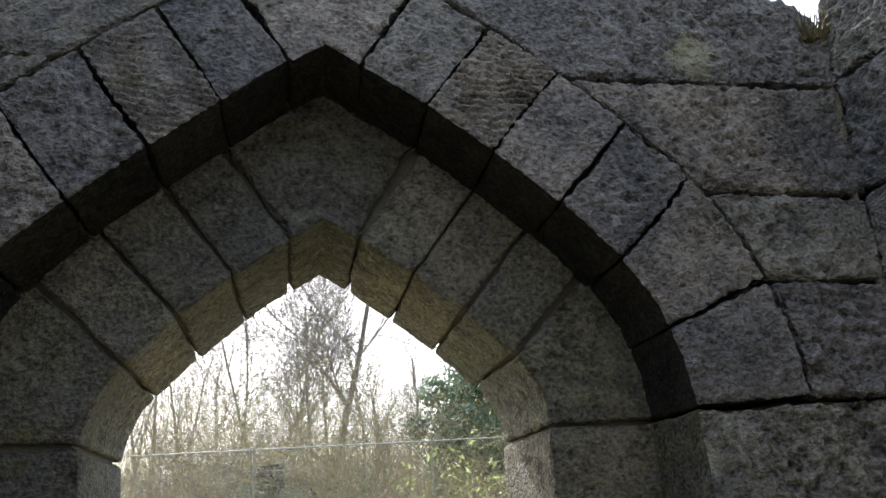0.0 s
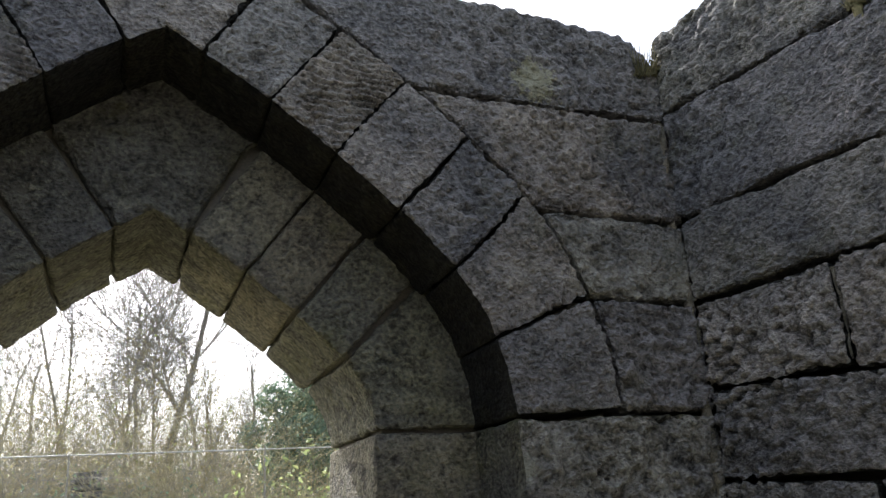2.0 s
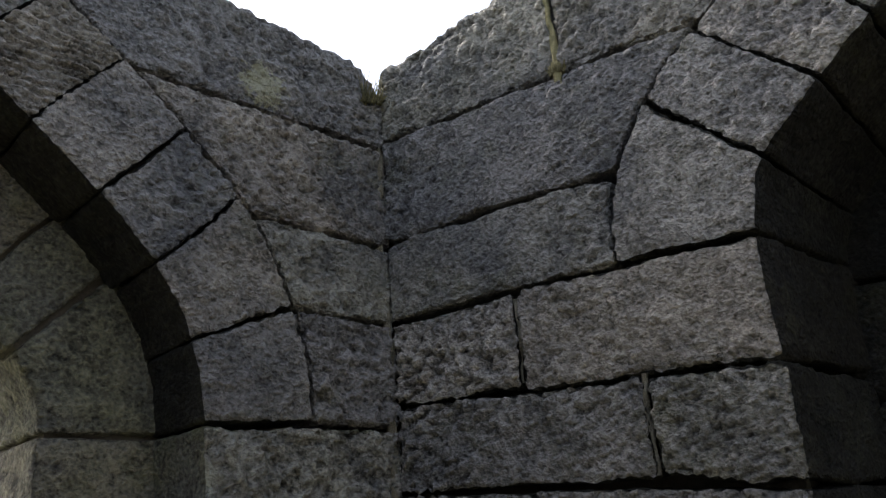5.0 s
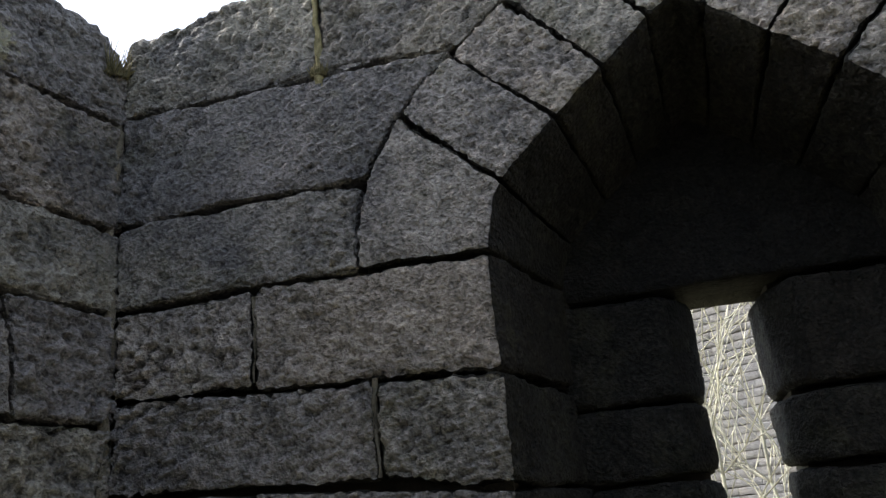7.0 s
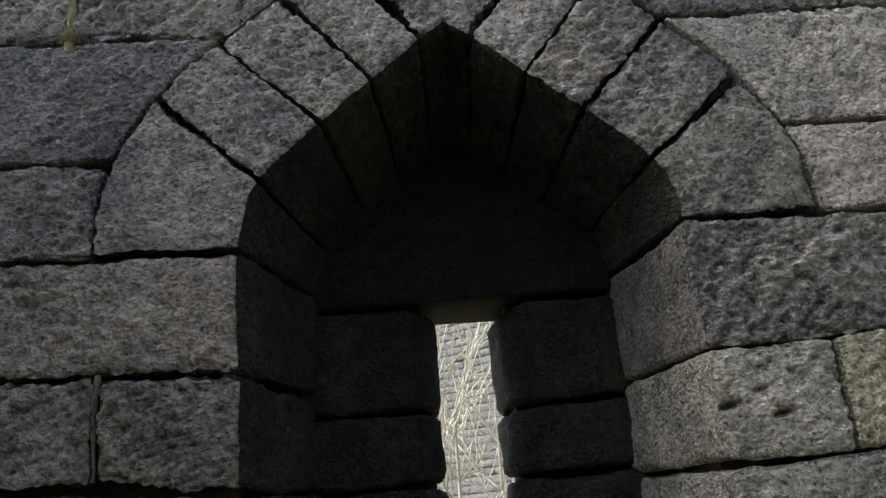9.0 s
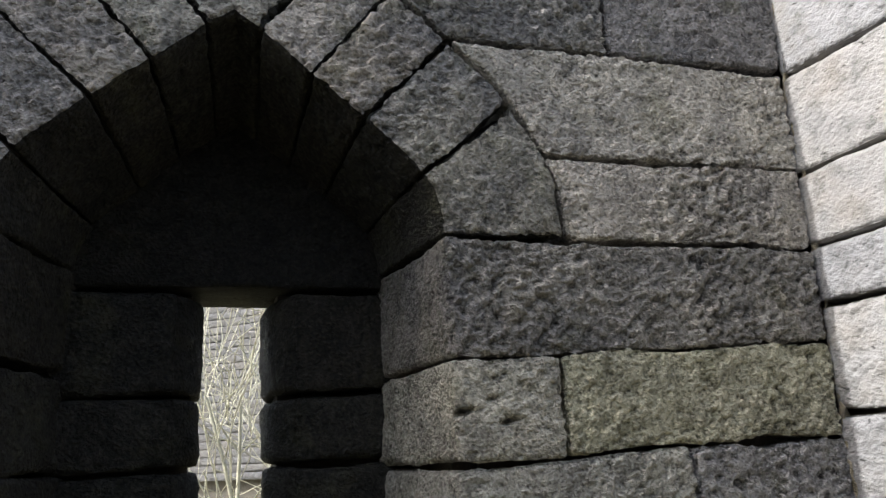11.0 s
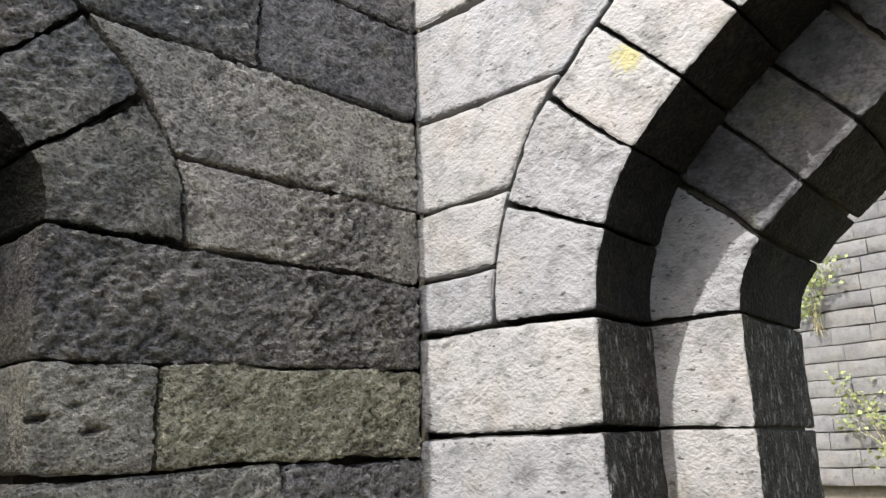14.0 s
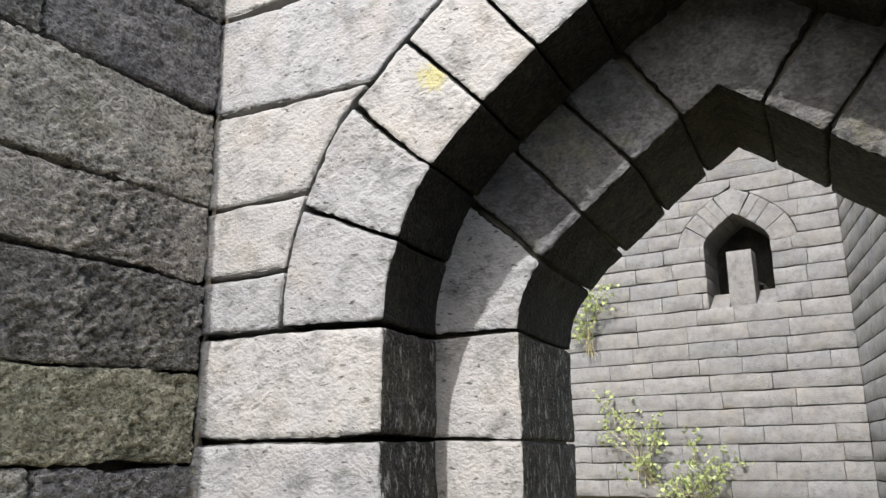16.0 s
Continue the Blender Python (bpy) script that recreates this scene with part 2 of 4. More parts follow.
def block(wall, where, size, mat, parent, name="stone", res=0.0066, depth_res=0.03, rough=0.0045, edge=0.014, gap=0.005, ripple=0.0, proud=None, seed=0, crust=None, tight=1.0, waver=1.0):
    """One hewn block. where(u, v, w), each from 0 to 1, gives its s, z, d on the wall; size: its metres along u, v, w. Edges are worn round, faces uneven."""
    a, b, c = (max(0.03, x) for x in size)
    U, V, W = steps(a, res), steps(b, res), steps(c, depth_res)
    ni, nj, nk = len(U), len(V), len(W)
    quads, ids = [], []

    def face(i, j, k):
        ids.append((i * nj + j) * nk + k)

    I, J, K = np.arange(ni), np.arange(nj), np.arange(nk)
    grids = [np.meshgrid(I, J, [0], indexing="ij"), np.meshgrid([0], J, K, indexing="ij"), np.meshgrid([ni - 1], J, K, indexing="ij"), np.meshgrid(I, [0], K, indexing="ij"), np.meshgrid(I, [nj - 1], K, indexing="ij"), np.meshgrid(I, J, [nk - 1], indexing="ij")]
    turn = [1, 0, 1, 1, 0, 0]
    if where(0.5, 0.5, 1.0)[2] < 0.6:  # bedded in the heart of the wall
        grids.pop()
    for (i, j, k), t in zip(grids, turn):
        g = ((i * nj + j) * nk + k).squeeze()
        q = np.stack([g[:-1, :-1], g[1:, :-1], g[1:, 1:], g[:-1, 1:]], -1).reshape(-1, 4)
        quads.append(q[:, ::-1] if t else q)
    quads = np.concatenate(quads)
    used, inv = np.unique(quads.ravel(), return_inverse=True)
    quads = inv.reshape(-1, 4)
    k, j, i = used % nk, (used // nk) % nj, used // (nk * nj)
    p = np.stack([U[i], V[j], W[k]], -1)
    dims = np.array([a, b, c])
    flat = wall.at(*where(p[:, 0] / a, p[:, 1] / b, p[:, 2] / c))  # for noise that runs on through the place
    key = flat + seed * 7.31
    r = edge * (1.0 + 0.45 * vnoise(key, 14, 3) + 0.4 * np.maximum(0, vnoise(key, 31, 71) - 0.2))
    r = np.minimum(r, 0.3 * min(a, b))[:, None]
    joint = gap * (1.0 + 0.85 * vnoise(key, 4.5, 61) + 0.5 * vnoise(key, 19, 63))[:, None]  # open here, tight there
    lo = np.repeat(np.maximum(joint, 0.0012) + r, 3, axis=1)
    lo[:, 2] = r[:, 0]
    lo[:, 0] -= joint[:, 0] * (1 - tight)
    hi = dims - lo
    inner = np.clip(p, lo, hi)
    way = p - inner
    length = np.linalg.norm(way, axis=1, keepdims=True)
    way = way / np.maximum(length, 1e-9)
    front = np.clip(-way[:, 2], 0, 1)
    ease = 0.62 + 0.42 * vnoise(key, 3.1, 51)  # pecked here, smoother there
    lay = key * np.array([0.85, 0.85, 1.2])
    lay[:, 2] += 0.25 * (lay[:, 0] + lay[:, 1])  # the pick struck aslant
    chip = 0.45 * vnoise(lay, 24, 5) + 1.0 * vnoise(lay, 58, 7) + 0.95 * vnoise(lay, 84, 9)
    chip = (chip + 1.7 * np.minimum(0, vnoise(lay, 47, 21) + 0.25)) * ease
    swell = 0.9 * vnoise(key, 7, 11)
    relief = chip
    if ripple:
        wave = np.sin(((flat[:, 2] + 0.15 * flat[:, 0]) / 0.021 + 0.8 * vnoise(key, 9, 31) + 0.3 * vnoise(key, 30, 33)) * 2 * math.pi) * front
        relief = 0.6 * chip + ripple * wave * (0.7 + 0.6 * vnoise(key, 17, 35))
    # the joint edges are less broken than the faces
    rise = rough * (swell * 0.6 + relief * (0.45 + 0.55 * front))
    p = inner + way * (r + rise[:, None])
    if proud is None:
        proud = 0.006 * (hashed(int(abs(flat[0, 0]) * 977), int(abs(flat[0, 1]) * 991), int(flat[0, 2] * 983), 5) - 0.5)
    s, z, d = where(p[:, 0] / a, p[:, 1] / b, p[:, 2] / c)
    for ns, nz, nw_, nh, deep_ in wall.nicks:
        d = d + deep_ * front * np.exp(-(((s - ns) / nw_) ** 2 + ((z - nz - 0.2 * (s - ns)) / nh) ** 2) ** 2)
    # beds and joints waver a little, the same for neighbours
    mark = np.stack([s, z, s * 0 + 3.7], -1)
    verts = wall.at(s + 0.005 * vnoise(mark, 5.5, 81) + 0.002 * vnoise(mark, 17, 83), z + waver * (0.006 * vnoise(mark, 4.3, 85) + 0.0028 * vnoise(mark, 15, 87)), d - proud)
    m = quads[(ni - 1) * (nj - 1) // 2]
    if np.dot(np.cross(verts[m[1]] - verts[m[0]], verts[m[2]] - verts[m[0]]), wall.n) > 0:
        quads = quads[:, ::-1]
    me = mesh_of(name, verts, quads, mat)
    me.attributes.new("relief", "FLOAT", "POINT").data.foreach_set("value", relief.astype(np.float32))
    if crust:  # faces behind the front: dark crust, plus their shade put into the colour
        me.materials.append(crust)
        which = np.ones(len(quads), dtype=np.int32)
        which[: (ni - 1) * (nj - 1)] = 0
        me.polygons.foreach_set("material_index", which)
    ob = new(name, me)
    ob.parent = parent
    return ob


class Arch:
    """A four-centred pointed arch: half width a, rise h over the springing, a haunch of radius r and angle th, then a flat arc to the apex."""

    def __init__(self, centre, spring, a, h, r, th=46):
        t = np.linspace(0, radians(th), 40)
        x, z = a - r * (1 - np.cos(t)), r * np.sin(t)
        p, e, u = np.array([x[-1], z[-1]]), np.array([0.0, h]), np.array([-math.sin(radians(th)), math.cos(radians(th))])
        n = np.array([-u[1], u[0]])
        chord = e - p
        bend = float(chord @ chord / (2 * (chord @ n)))
        mid = p + bend * n
        a0, a1 = math.atan2(*(p - mid)[::-1]), math.atan2(*(e - mid)[::-1])
        a1 += 2 * math.pi * round((a0 - a1) / (2 * math.pi))
        t2 = np.linspace(a0, a1, 60)[1:]
        x = np.r_[x, mid[0] + abs(bend) * np.cos(t2)]
        z = np.r_[z, mid[1] + abs(bend) * np.sin(t2)]
        self.x, self.z, self.c, self.spring, self.a, self.h = x, z, centre, spring, a, h
        self.l = np.r_[0, np.cumsum(np.hypot(np.diff(x), np.diff(z)))]
        tx, tz = np.gradient(x), np.gradient(z)
        k = np.hypot(tx, tz)
        self.nx, self.nz = tz / k, -tx / k

    def point(self, l, off):
        """Place on the right half at arc length l, moved outwards by off: distance from the axis, and height."""
        f = lambda v: np.interp(l, self.l, v)  # noqa: E731
        return f(self.x) + off * f(self.nx), self.spring + f(self.z) + off * f(self.nz)

    def length_at(self, dz):
        """Arc length at a height over the springing."""
        return float(np.interp(dz, self.z, self.l))

    def reach_z(self, x, off):
        ex, ez = self.point(self.l, off)
        return np.interp(-np.asarray(x), -ex, ez)

    def reach(self, z, off):
        """Half width of the curve moved out by off, at height z."""
        ex, ez = self.point(self.l, off)
        return np.interp(z, ez, ex, left=self.a + off, right=0.0)


def voussoirs(wall, arch, thick, joints, depth, mat, parent, sides=(-1, 1), narrow=None, ripples=(), mats=None, leans=None, coarse=(), **kw):
    """The ring of an arch: one block between each pair of joints (given by their distance from the axis), mirrored to both sides, and a keystone. leans: how far up the ring each joint drifts from its square, by side; coarse: sides that need no fine relief."""
    d0, d1 = depth
    narrow = narrow or (lambda s, z, d: (s, z))
    ls = [0.0] + [arch.length_at(x) for x in joints]
    for side in sides:
        lean = [0.0, *(leans or {}).get(side, [0.0] * len(joints))]
        for n, (l0, l1) in enumerate(zip(ls[:-1], ls[1:])):

            def where(u, v, w, l0=l0, l1=l1, side=side, e0=lean[n], e1=lean[n + 1]):
                a, b = l0 + e0 * v, l1 + e1 * v
                x, z = arch.point(a + (b - a) * u, thick * v)
                d = d0 + (d1 - d0) * w
                return (*narrow(arch.c + side * x, z, d), d)

            m = (mats or {}).get((side, n), mat)
            grain = {**kw, "res": 0.03, "depth_res": 0.05} if side in coarse else kw
            block(wall, where, (l1 - l0 + 0.35 * thick * (l1 - l0), thick, d1 - d0), m, parent, "voussoir", ripple=0.95 if (side, n) in ripples else 0.0, seed=n + 10 * side, **grain)
    x0 = float(np.interp(ls[-1], arch.l, arch.x))
    kx, kz = float(np.interp(ls[-1], arch.l, arch.nx)), float(np.interp(ls[-1], arch.l, arch.nz))

    def key(u, v, w):
        side = 2 * u - 1
        l = np.interp(-np.abs(side * x0), -arch.x, arch.l)
        z0 = arch.spring + np.interp(l, arch.l, arch.z)
        d = d0 + (d1 - d0) * w
        return (*narrow(arch.c + side * (x0 + kx * thick * v), z0 + thick * v * (kz + (1.05 - kz) * (1 - np.abs(side))), d), d)

    block(wall, key, (2 * x0, thick * 1.1, d1 - d0), mat, parent, "keystone", **kw)


def course(wall, zb, zt, cuts, depth, mat, parent, arch=None, off=0.0, mats=None, slope=(0.0, 0.0), deep=None, narrow=None, worn=None, **kw):
    """One bed of blocks from cut to cut. Above the springing they stop at the back of the arch ring, below it at the jamb."""
    for n, (s0, s1) in enumerate(zip(cuts[:-1], cuts[1:])):
        left = right = None
        dd = depth
        if arch:
            reach = (lambda z: arch.reach(z, off)) if zb > arch.spring - 0.05 else (lambda z: np.full(np.shape(z), arch.a))
            if s0 < arch.c < s1:
                continue
            if s1 <= arch.c + 1e-6 and s1 > arch.c - float(np.max(reach(np.array([zb, zt])))):
                right = lambda z: arch.c - reach(z)  # noqa: E731
            if s0 >= arch.c - 1e-6 and s0 < arch.c + float(np.max(reach(np.array([zb, zt])))):
                left = lambda z: arch.c + reach(z)  # noqa: E731
            if (left or right) and zb < arch.spring - 0.05 and deep:
                dd = deep
        lo = float(np.mean(left(np.array([zb, zt])))) if left else s0
        hi = float(np.mean(right(np.array([zb, zt])))) if right else s1
        if hi - lo < 0.05:
            continue

        def where(u, v, w, s0=s0, s1=s1, left=left, right=right, dd=dd):
            z0 = zb + slope[0] * (s0 + (s1 - s0) * u)
            z = z0 + (zt + slope[1] * (s0 + (s1 - s0) * u) - z0) * v
            if worn:
                z = z - worn(s0 + (s1 - s0) * u) * v
            a = left(z) if left else s0
            b = right(z) if right else s1
            d = dd * w
            if narrow and dd == deep:
                a = narrow(a, z, d)[0] if left else a
                b = narrow(b, z, d)[0] if right else b
            return a + (b - a) * u, z, d

        big = {"depth_res": 0.013} if dd == deep else {}
        block(wall, where, (hi - lo, zt - zb, dd), (mats or {}).get(n, mat), parent, seed=n, **{**kw, **big})


def core(wall, s0, s1, top, d0, d1, arch=None, off=0.0, low=0.0):
    """The rubble and mortar heart of a wall, with its opening cut through."""
    bm = bmesh.new()

    def prism(pts):
        f = [bm.verts.new(wall.at(s, z, d0)) for s, z in pts]
        b = [bm.verts.new(wall.at(s, z, d1)) for s, z in pts]
        bm.faces.new(f)
        bm.faces.new(b[::-1])
        for i in range(len(pts)):
            j = (i + 1) % len(pts)
            bm.faces.new((f[j], f[i], b[i], b[j]))

    if not arch:
        prism([(s0, low), (s1, low), (s1, top), (s0, top)])
    else:
        e = arch.a + off
        prism([(s0, low), (arch.c - e, low), (arch.c - e, top), (s0, top)])
        prism([(arch.c + e, low), (s1, low), (s1, top), (arch.c + e, top)])
        xs = np.linspace(e, 0, 22)
        zs = np.minimum(arch.reach_z(xs, off), top - 0.04)
        for side in (-1, 1):
            for x0, x1, z0, z1 in zip(xs[:-1], xs[1:], zs[:-1], zs[1:]):
                prism([(arch.c + side * x0, z0), (arch.c + side * x1, z1), (arch.c + side * x1, top), (arch.c + side * x0, top)])
    bmesh.ops.remove_doubles(bm, verts=bm.verts[:], dist=1e-5)
    bmesh.ops.recalc_face_normals(bm, faces=bm.faces[:])
    return bm


def ring(wall, arch, off0, off1, d0, d1, foot=0.0):
    """The mortar between the blocks of an arch and its jambs."""
    ls = np.linspace(0, arch.l[-1], 24)
    i, o = np.stack(arch.point(ls, off0), -1), np.stack(arch.point(ls, off1), -1)
    i, o = np.r_[[[i[0, 0], foot]], i], np.r_[[[o[0, 0], foot]], o]
    o[:, 0] = np.maximum(o[:, 0], 0)
    bm = bmesh.new()
    for side in (-1, 1):
        for n in range(len(i) - 1):
            quad = [i[n], i[n + 1], o[n + 1], o[n]]
            f = [bm.verts.new(wall.at(arch.c + side * x, z, d0)) for x, z in quad]
            b = [bm.verts.new(wall.at(arch.c + side * x, z, d1)) for x, z in quad]
            bm.faces.new(f)
            bm.faces.new(b[::-1])
            for a, c in ((0, 1), (2, 3)):
                bm.faces.new((f[c], f[a], b[a], b[c]))
    bmesh.ops.remove_doubles(bm, verts=bm.verts[:], dist=1e-5)
    bmesh.ops.recalc_face_normals(bm, faces=bm.faces[:])
    return bm


def structure(name, bm, mat, label, category):
    me = bpy.data.meshes.new(name)
    bm.to_mesh(me)
    bm.free()
    me.materials.append(mat)
    return tagged(new(name, me), label, category, kind="structure")

# ---- the chamber: plan ----
EAST_X, NORTH_Y, SOUTH_Y = 1.30, 1.015, -2.257
TA, TC = radians(13), radians(6)
north = Wall(EAST_X, NORTH_Y, (-math.cos(TA), math.sin(TA)), (math.sin(TA), math.cos(TA)))
east = Wall(EAST_X, NORTH_Y, (0, -1), (1, 0))
south = Wall(EAST_X, SOUTH_Y, (-math.cos(TC), -math.sin(TC)), (math.sin(TC), -math.cos(TC)))
N_END, S_END = 2.82, 3.12
nw, sw = north.at(N_END, 0, 0), south.at(S_END, 0, 0)
span = sw - nw
W_LEN = float(np.linalg.norm(span))
wd = span / W_LEN
west = Wall(nw[0], nw[1], (wd[0], wd[1]), (wd[1], -wd[0]))

# arches: gate to the woods, loophole recess, gate to the yard
N_IN, N_REC, N_D = Arch(1.41, 1.815, 0.835, 0.935, 0.58), 0.25, 0.75
N_INNER = Arch(1.41, 1.815, 0.555, 0.56, 0.26)
E_IN, E_D = Arch(1.567, 2.12, 0.531, 0.584, 0.30), 0.50
S_IN, S_REC, S_D = Arch(1.56, 1.945, 0.905, 0.975, 0.70), 0.33, 0.87
S_INNER = Arch(1.56, 1.945, 0.63, 0.66, 0.30)

# ---- ground: one sheet, rising to a bank in the north ----
def ground_z(x, y):
    t = np.clip((y - 3.5) / 18.0, 0, 1)
    u = np.clip((y - 40) / 200.0, 0, 1)
    return 2.1 * t * t * (3 - 2 * t) + 6 * u


gx = np.r_[-400, -150, -60, np.linspace(-30, 50, 41), 90, 200, 500]
gy = np.r_[-400, -120, -50, np.linspace(-24, 46, 71), 80, 160, 500]
GX, GY = np.meshgrid(gx, gy, indexing="ij")
GZ = ground_z(GX, GY) + 0.05 * vnoise(np.stack([GX.ravel(), GY.ravel(), GX.ravel() * 0], -1), 0.8).reshape(GX.shape) - 0.04
gi = np.arange(GX.size).reshape(GX.shape)
gq = np.stack([gi[:-1, :-1], gi[1:, :-1], gi[1:, 1:], gi[:-1, 1:]], -1).reshape(-1, 4)
tagged(new("ground", mesh_of("ground", np.stack([GX, GY, GZ], -1).reshape(-1, 3), gq, M_EARTH)), "trodden earth and rough winter grass", "ground", kind="structure")

# ---- north wall: gate to the woods ----
wall_north = structure("wall_north", core(north, -0.55, N_END + 0.5, 2.86, 0.11, N_D - 0.02, N_IN, 0.12), M_CORE, "sooty gritstone wall with a pointed gateway", "wall")
M_PATCH = stone_material("sooty_gritstone_with_pale_lichen", *SOOTY, 0.5, 0.15, 1.0, (tuple(north.at(0.42, 2.75, 0.0)), 0.075, (0.42, 0.39, 0.24)))
cN = N_IN.c
M_SPOT = stone_material("sooty_gritstone_with_white_lichen", *SOOTY, 0.75, 0.4, 1.0, (tuple(north.at(0.565, 1.69, 0.0)), 0.022, (0.55, 0.54, 0.42)))
for zb, zt, left, right in ((2.68, 2.985, (0.0,), ()), (2.352, 2.68, (0.0,), ()), (2.12, 2.352, (0.0,), ()), (1.815, 2.12, (0.0,), ()), (1.47, 1.815, (0.0,), ()), (1.2, 1.47, (0.0, 0.33), ()), (0.9, 1.2, (0.0,), ()), (0.6, 0.9, (0.0, 0.3), ()), (0.3, 0.6, (0.0,), ()), (0.0, 0.3, (0.0, 0.36), ())):
    res = 0.0068 if zb > 1.4 else 0.03
    cuts = (-0.03, *left[1:], cN)
    mirrored = tuple(sorted(2 * cN - c for c in left if c < 0.9))
    kw = dict(arch=N_IN, off=0.31, deep=N_REC + 0.1, res=res, edge=0.014, gap=0.0065, rough=0.011)
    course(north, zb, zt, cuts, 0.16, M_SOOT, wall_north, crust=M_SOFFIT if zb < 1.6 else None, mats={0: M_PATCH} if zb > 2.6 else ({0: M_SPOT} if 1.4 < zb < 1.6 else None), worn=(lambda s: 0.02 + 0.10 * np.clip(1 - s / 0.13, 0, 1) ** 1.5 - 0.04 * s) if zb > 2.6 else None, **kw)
    course(north, zb, zt, (cN, *mirrored), 0.16, M_SOOT, wall_north, **{**kw, "res": max(res, 0.012)})
voussoirs(north, N_IN, 0.31, (0.188, 0.36, 0.503, 0.642, 0.768, 0.879), (0.0, N_REC + 0.02), M_SOOT, wall_north, leans={-1: (0.014, 0.024, 0.004, -0.002, -0.003, 0.0), 1: (0.014, 0.024, 0.026, 0.026, 0.02, 0.0)}, ripples={(-1, 4), (1, 4)}, crust=M_CRUST_SHADE, edge=0.009, gap=0.004, depth_res=0.02, rough=0.008)
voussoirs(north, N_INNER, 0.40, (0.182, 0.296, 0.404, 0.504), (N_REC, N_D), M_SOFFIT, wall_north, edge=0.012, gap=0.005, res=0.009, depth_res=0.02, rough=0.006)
for zb, zt in ((1.47, 1.815), (1.2, 1.47), (0.9, 1.2), (0.6, 0.9), (0.3, 0.6), (0.0, 0.3)):
    for side in (-1, 1):
        def jamb(u, v, w, zb=zb, zt=zt, side=side):
            return N_INNER.c + side * (N_INNER.a + 0.40 * u), zb + (zt - zb) * v, N_REC + (N_D - N_REC) * w
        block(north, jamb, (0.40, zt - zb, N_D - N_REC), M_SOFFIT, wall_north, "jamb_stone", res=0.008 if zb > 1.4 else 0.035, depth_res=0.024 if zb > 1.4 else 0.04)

part("mortar", ring(north, N_INNER, 0.03, 0.38, N_REC + 0.03, N_D - 0.03), M_CORE, wall_north)

# ---- east wall: recess with a loophole ----
def narrow(s, z, d):
    f = 1 - 0.18 * np.minimum(d / E_D, 1.0)
    return E_IN.c + 0.03 * d / E_D + (s - E_IN.c) * f, np.where(z > E_IN.spring, E_IN.spring + (z - E_IN.spring) * f, z)


L_E = NORTH_Y - SOUTH_Y
east.nicks = [(2.13, 1.667, 0.026, 0.009, 0.045), (2.252, 1.646, 0.028, 0.008, 0.035), (2.09, 1.62, 0.016, 0.008, 0.025), (2.21, 1.70, 0.02, 0.008, 0.02)]
wall_east = structure("wall_east", core(east, -0.3, L_E + 0.3, 2.88, 0.11, 0.92, E_IN, 0.10), M_CORE, "sooty gritstone wall with a pointed loophole recess", "wall")
cE = E_IN.c
part("mortar", core(east, cE + 0.75, L_E + 0.3, 3.32, 0.11, 0.9, low=2.84), M_CORE, wall_east)
for zb, zt, cuts, slope in (
    (2.70, 2.96, (-0.004, 0.615, cE), (0.0, 0.13)), (2.362, 2.70, (-0.004, cE), (0, 0)), (2.122, 2.362, (-0.004, cE), (0, 0)), (1.872, 2.122, (-0.004, 0.405, cE), (-0.03, 0)),
    (1.64, 1.872, (-0.004, 0.718, cE), (-0.045, -0.03)), (1.36, 1.64, (-0.004, 0.4, cE), (0, -0.045)), (1.1, 1.36, (0.0, 0.55, cE), (0, 0)), (0.8, 1.1, (0.0, 0.4, cE), (0, 0)), (0.5, 0.8, (0.0, 0.62, cE), (0, 0)), (0.25, 0.5, (0.0, 0.5, cE), (0, 0)), (0.0, 0.25, (0.0, 0.7, cE), (0, 0)),
):
    # left reveal coloured near-black for its shade; the right one is left plain
    course(east, zb, zt, cuts, 0.16, M_SOOT, wall_east, arch=E_IN, off=0.345, deep=E_D + 0.08, narrow=narrow, slope=slope, crust=M_CRUST_SHADE if zb < 2.1 else None, res=0.0066 if zb > 1.3 else 0.03, edge=0.014, gap=0.0065, rough=0.011)
for zb, zt, cuts, slope in (
    (3.04, 3.36, (cE + 0.1, 2.3, L_E + 0.004), (0, 0)), (2.695, 3.04, (cE, 2.645, L_E + 0.004), (0, 0)), (2.367, 2.695, (cE, L_E + 0.004), (0, 0)), (2.116, 2.367, (cE, L_E + 0.004), (0, 0)), (1.765, 2.116, (cE, L_E + 0.004), (0.02, 0)),
    (1.503, 1.765, (cE, 2.407, L_E + 0.004), (0.02, 0.02)), (1.25, 1.503, (cE, 2.77, L_E + 0.004), (0, 0.02)), (1.0, 1.25, (cE, 2.4, L_E + 0.004), (0, 0)), (0.75, 1.0, (cE, 2.7, L_E + 0.004), (0, 0)), (0.5, 0.75, (cE, 2.4, L_E + 0.004), (0, 0)), (0.25, 0.5, (cE, 2.8, L_E + 0.004), (0, 0)), (0.0, 0.25, (cE, 2.5, L_E + 0.004), (0, 0)),
):
    course(east, zb, zt, cuts, 0.16, M_SOOT if zb > 2.6 or 1.7 < zb < 1.8 else M_TAN, wall_east, mats={1: M_OLIVE} if 1.45 < zb < 1.6 else None, arch=E_IN if zb < 3 else None, off=0.355, deep=E_D + 0.08, narrow=narrow, slope=slope, res=0.0066 if zb > 1.2 else 0.03, edge=0.014, gap=0.0065, rough=0.011)
voussoirs(east, E_IN, 0.35, (0.168, 0.318, 0.432, 0.538), (0.0, E_D + 0.06), M_SOOT, wall_east, leans={-1: (0.028, -0.03, -0.01, 0.0), 1: (0.02, -0.02, 0.0, 0.0)}, narrow=narrow, crust=M_CRUST_SHADE, edge=0.011, depth_res=0.016, rough=0.009)

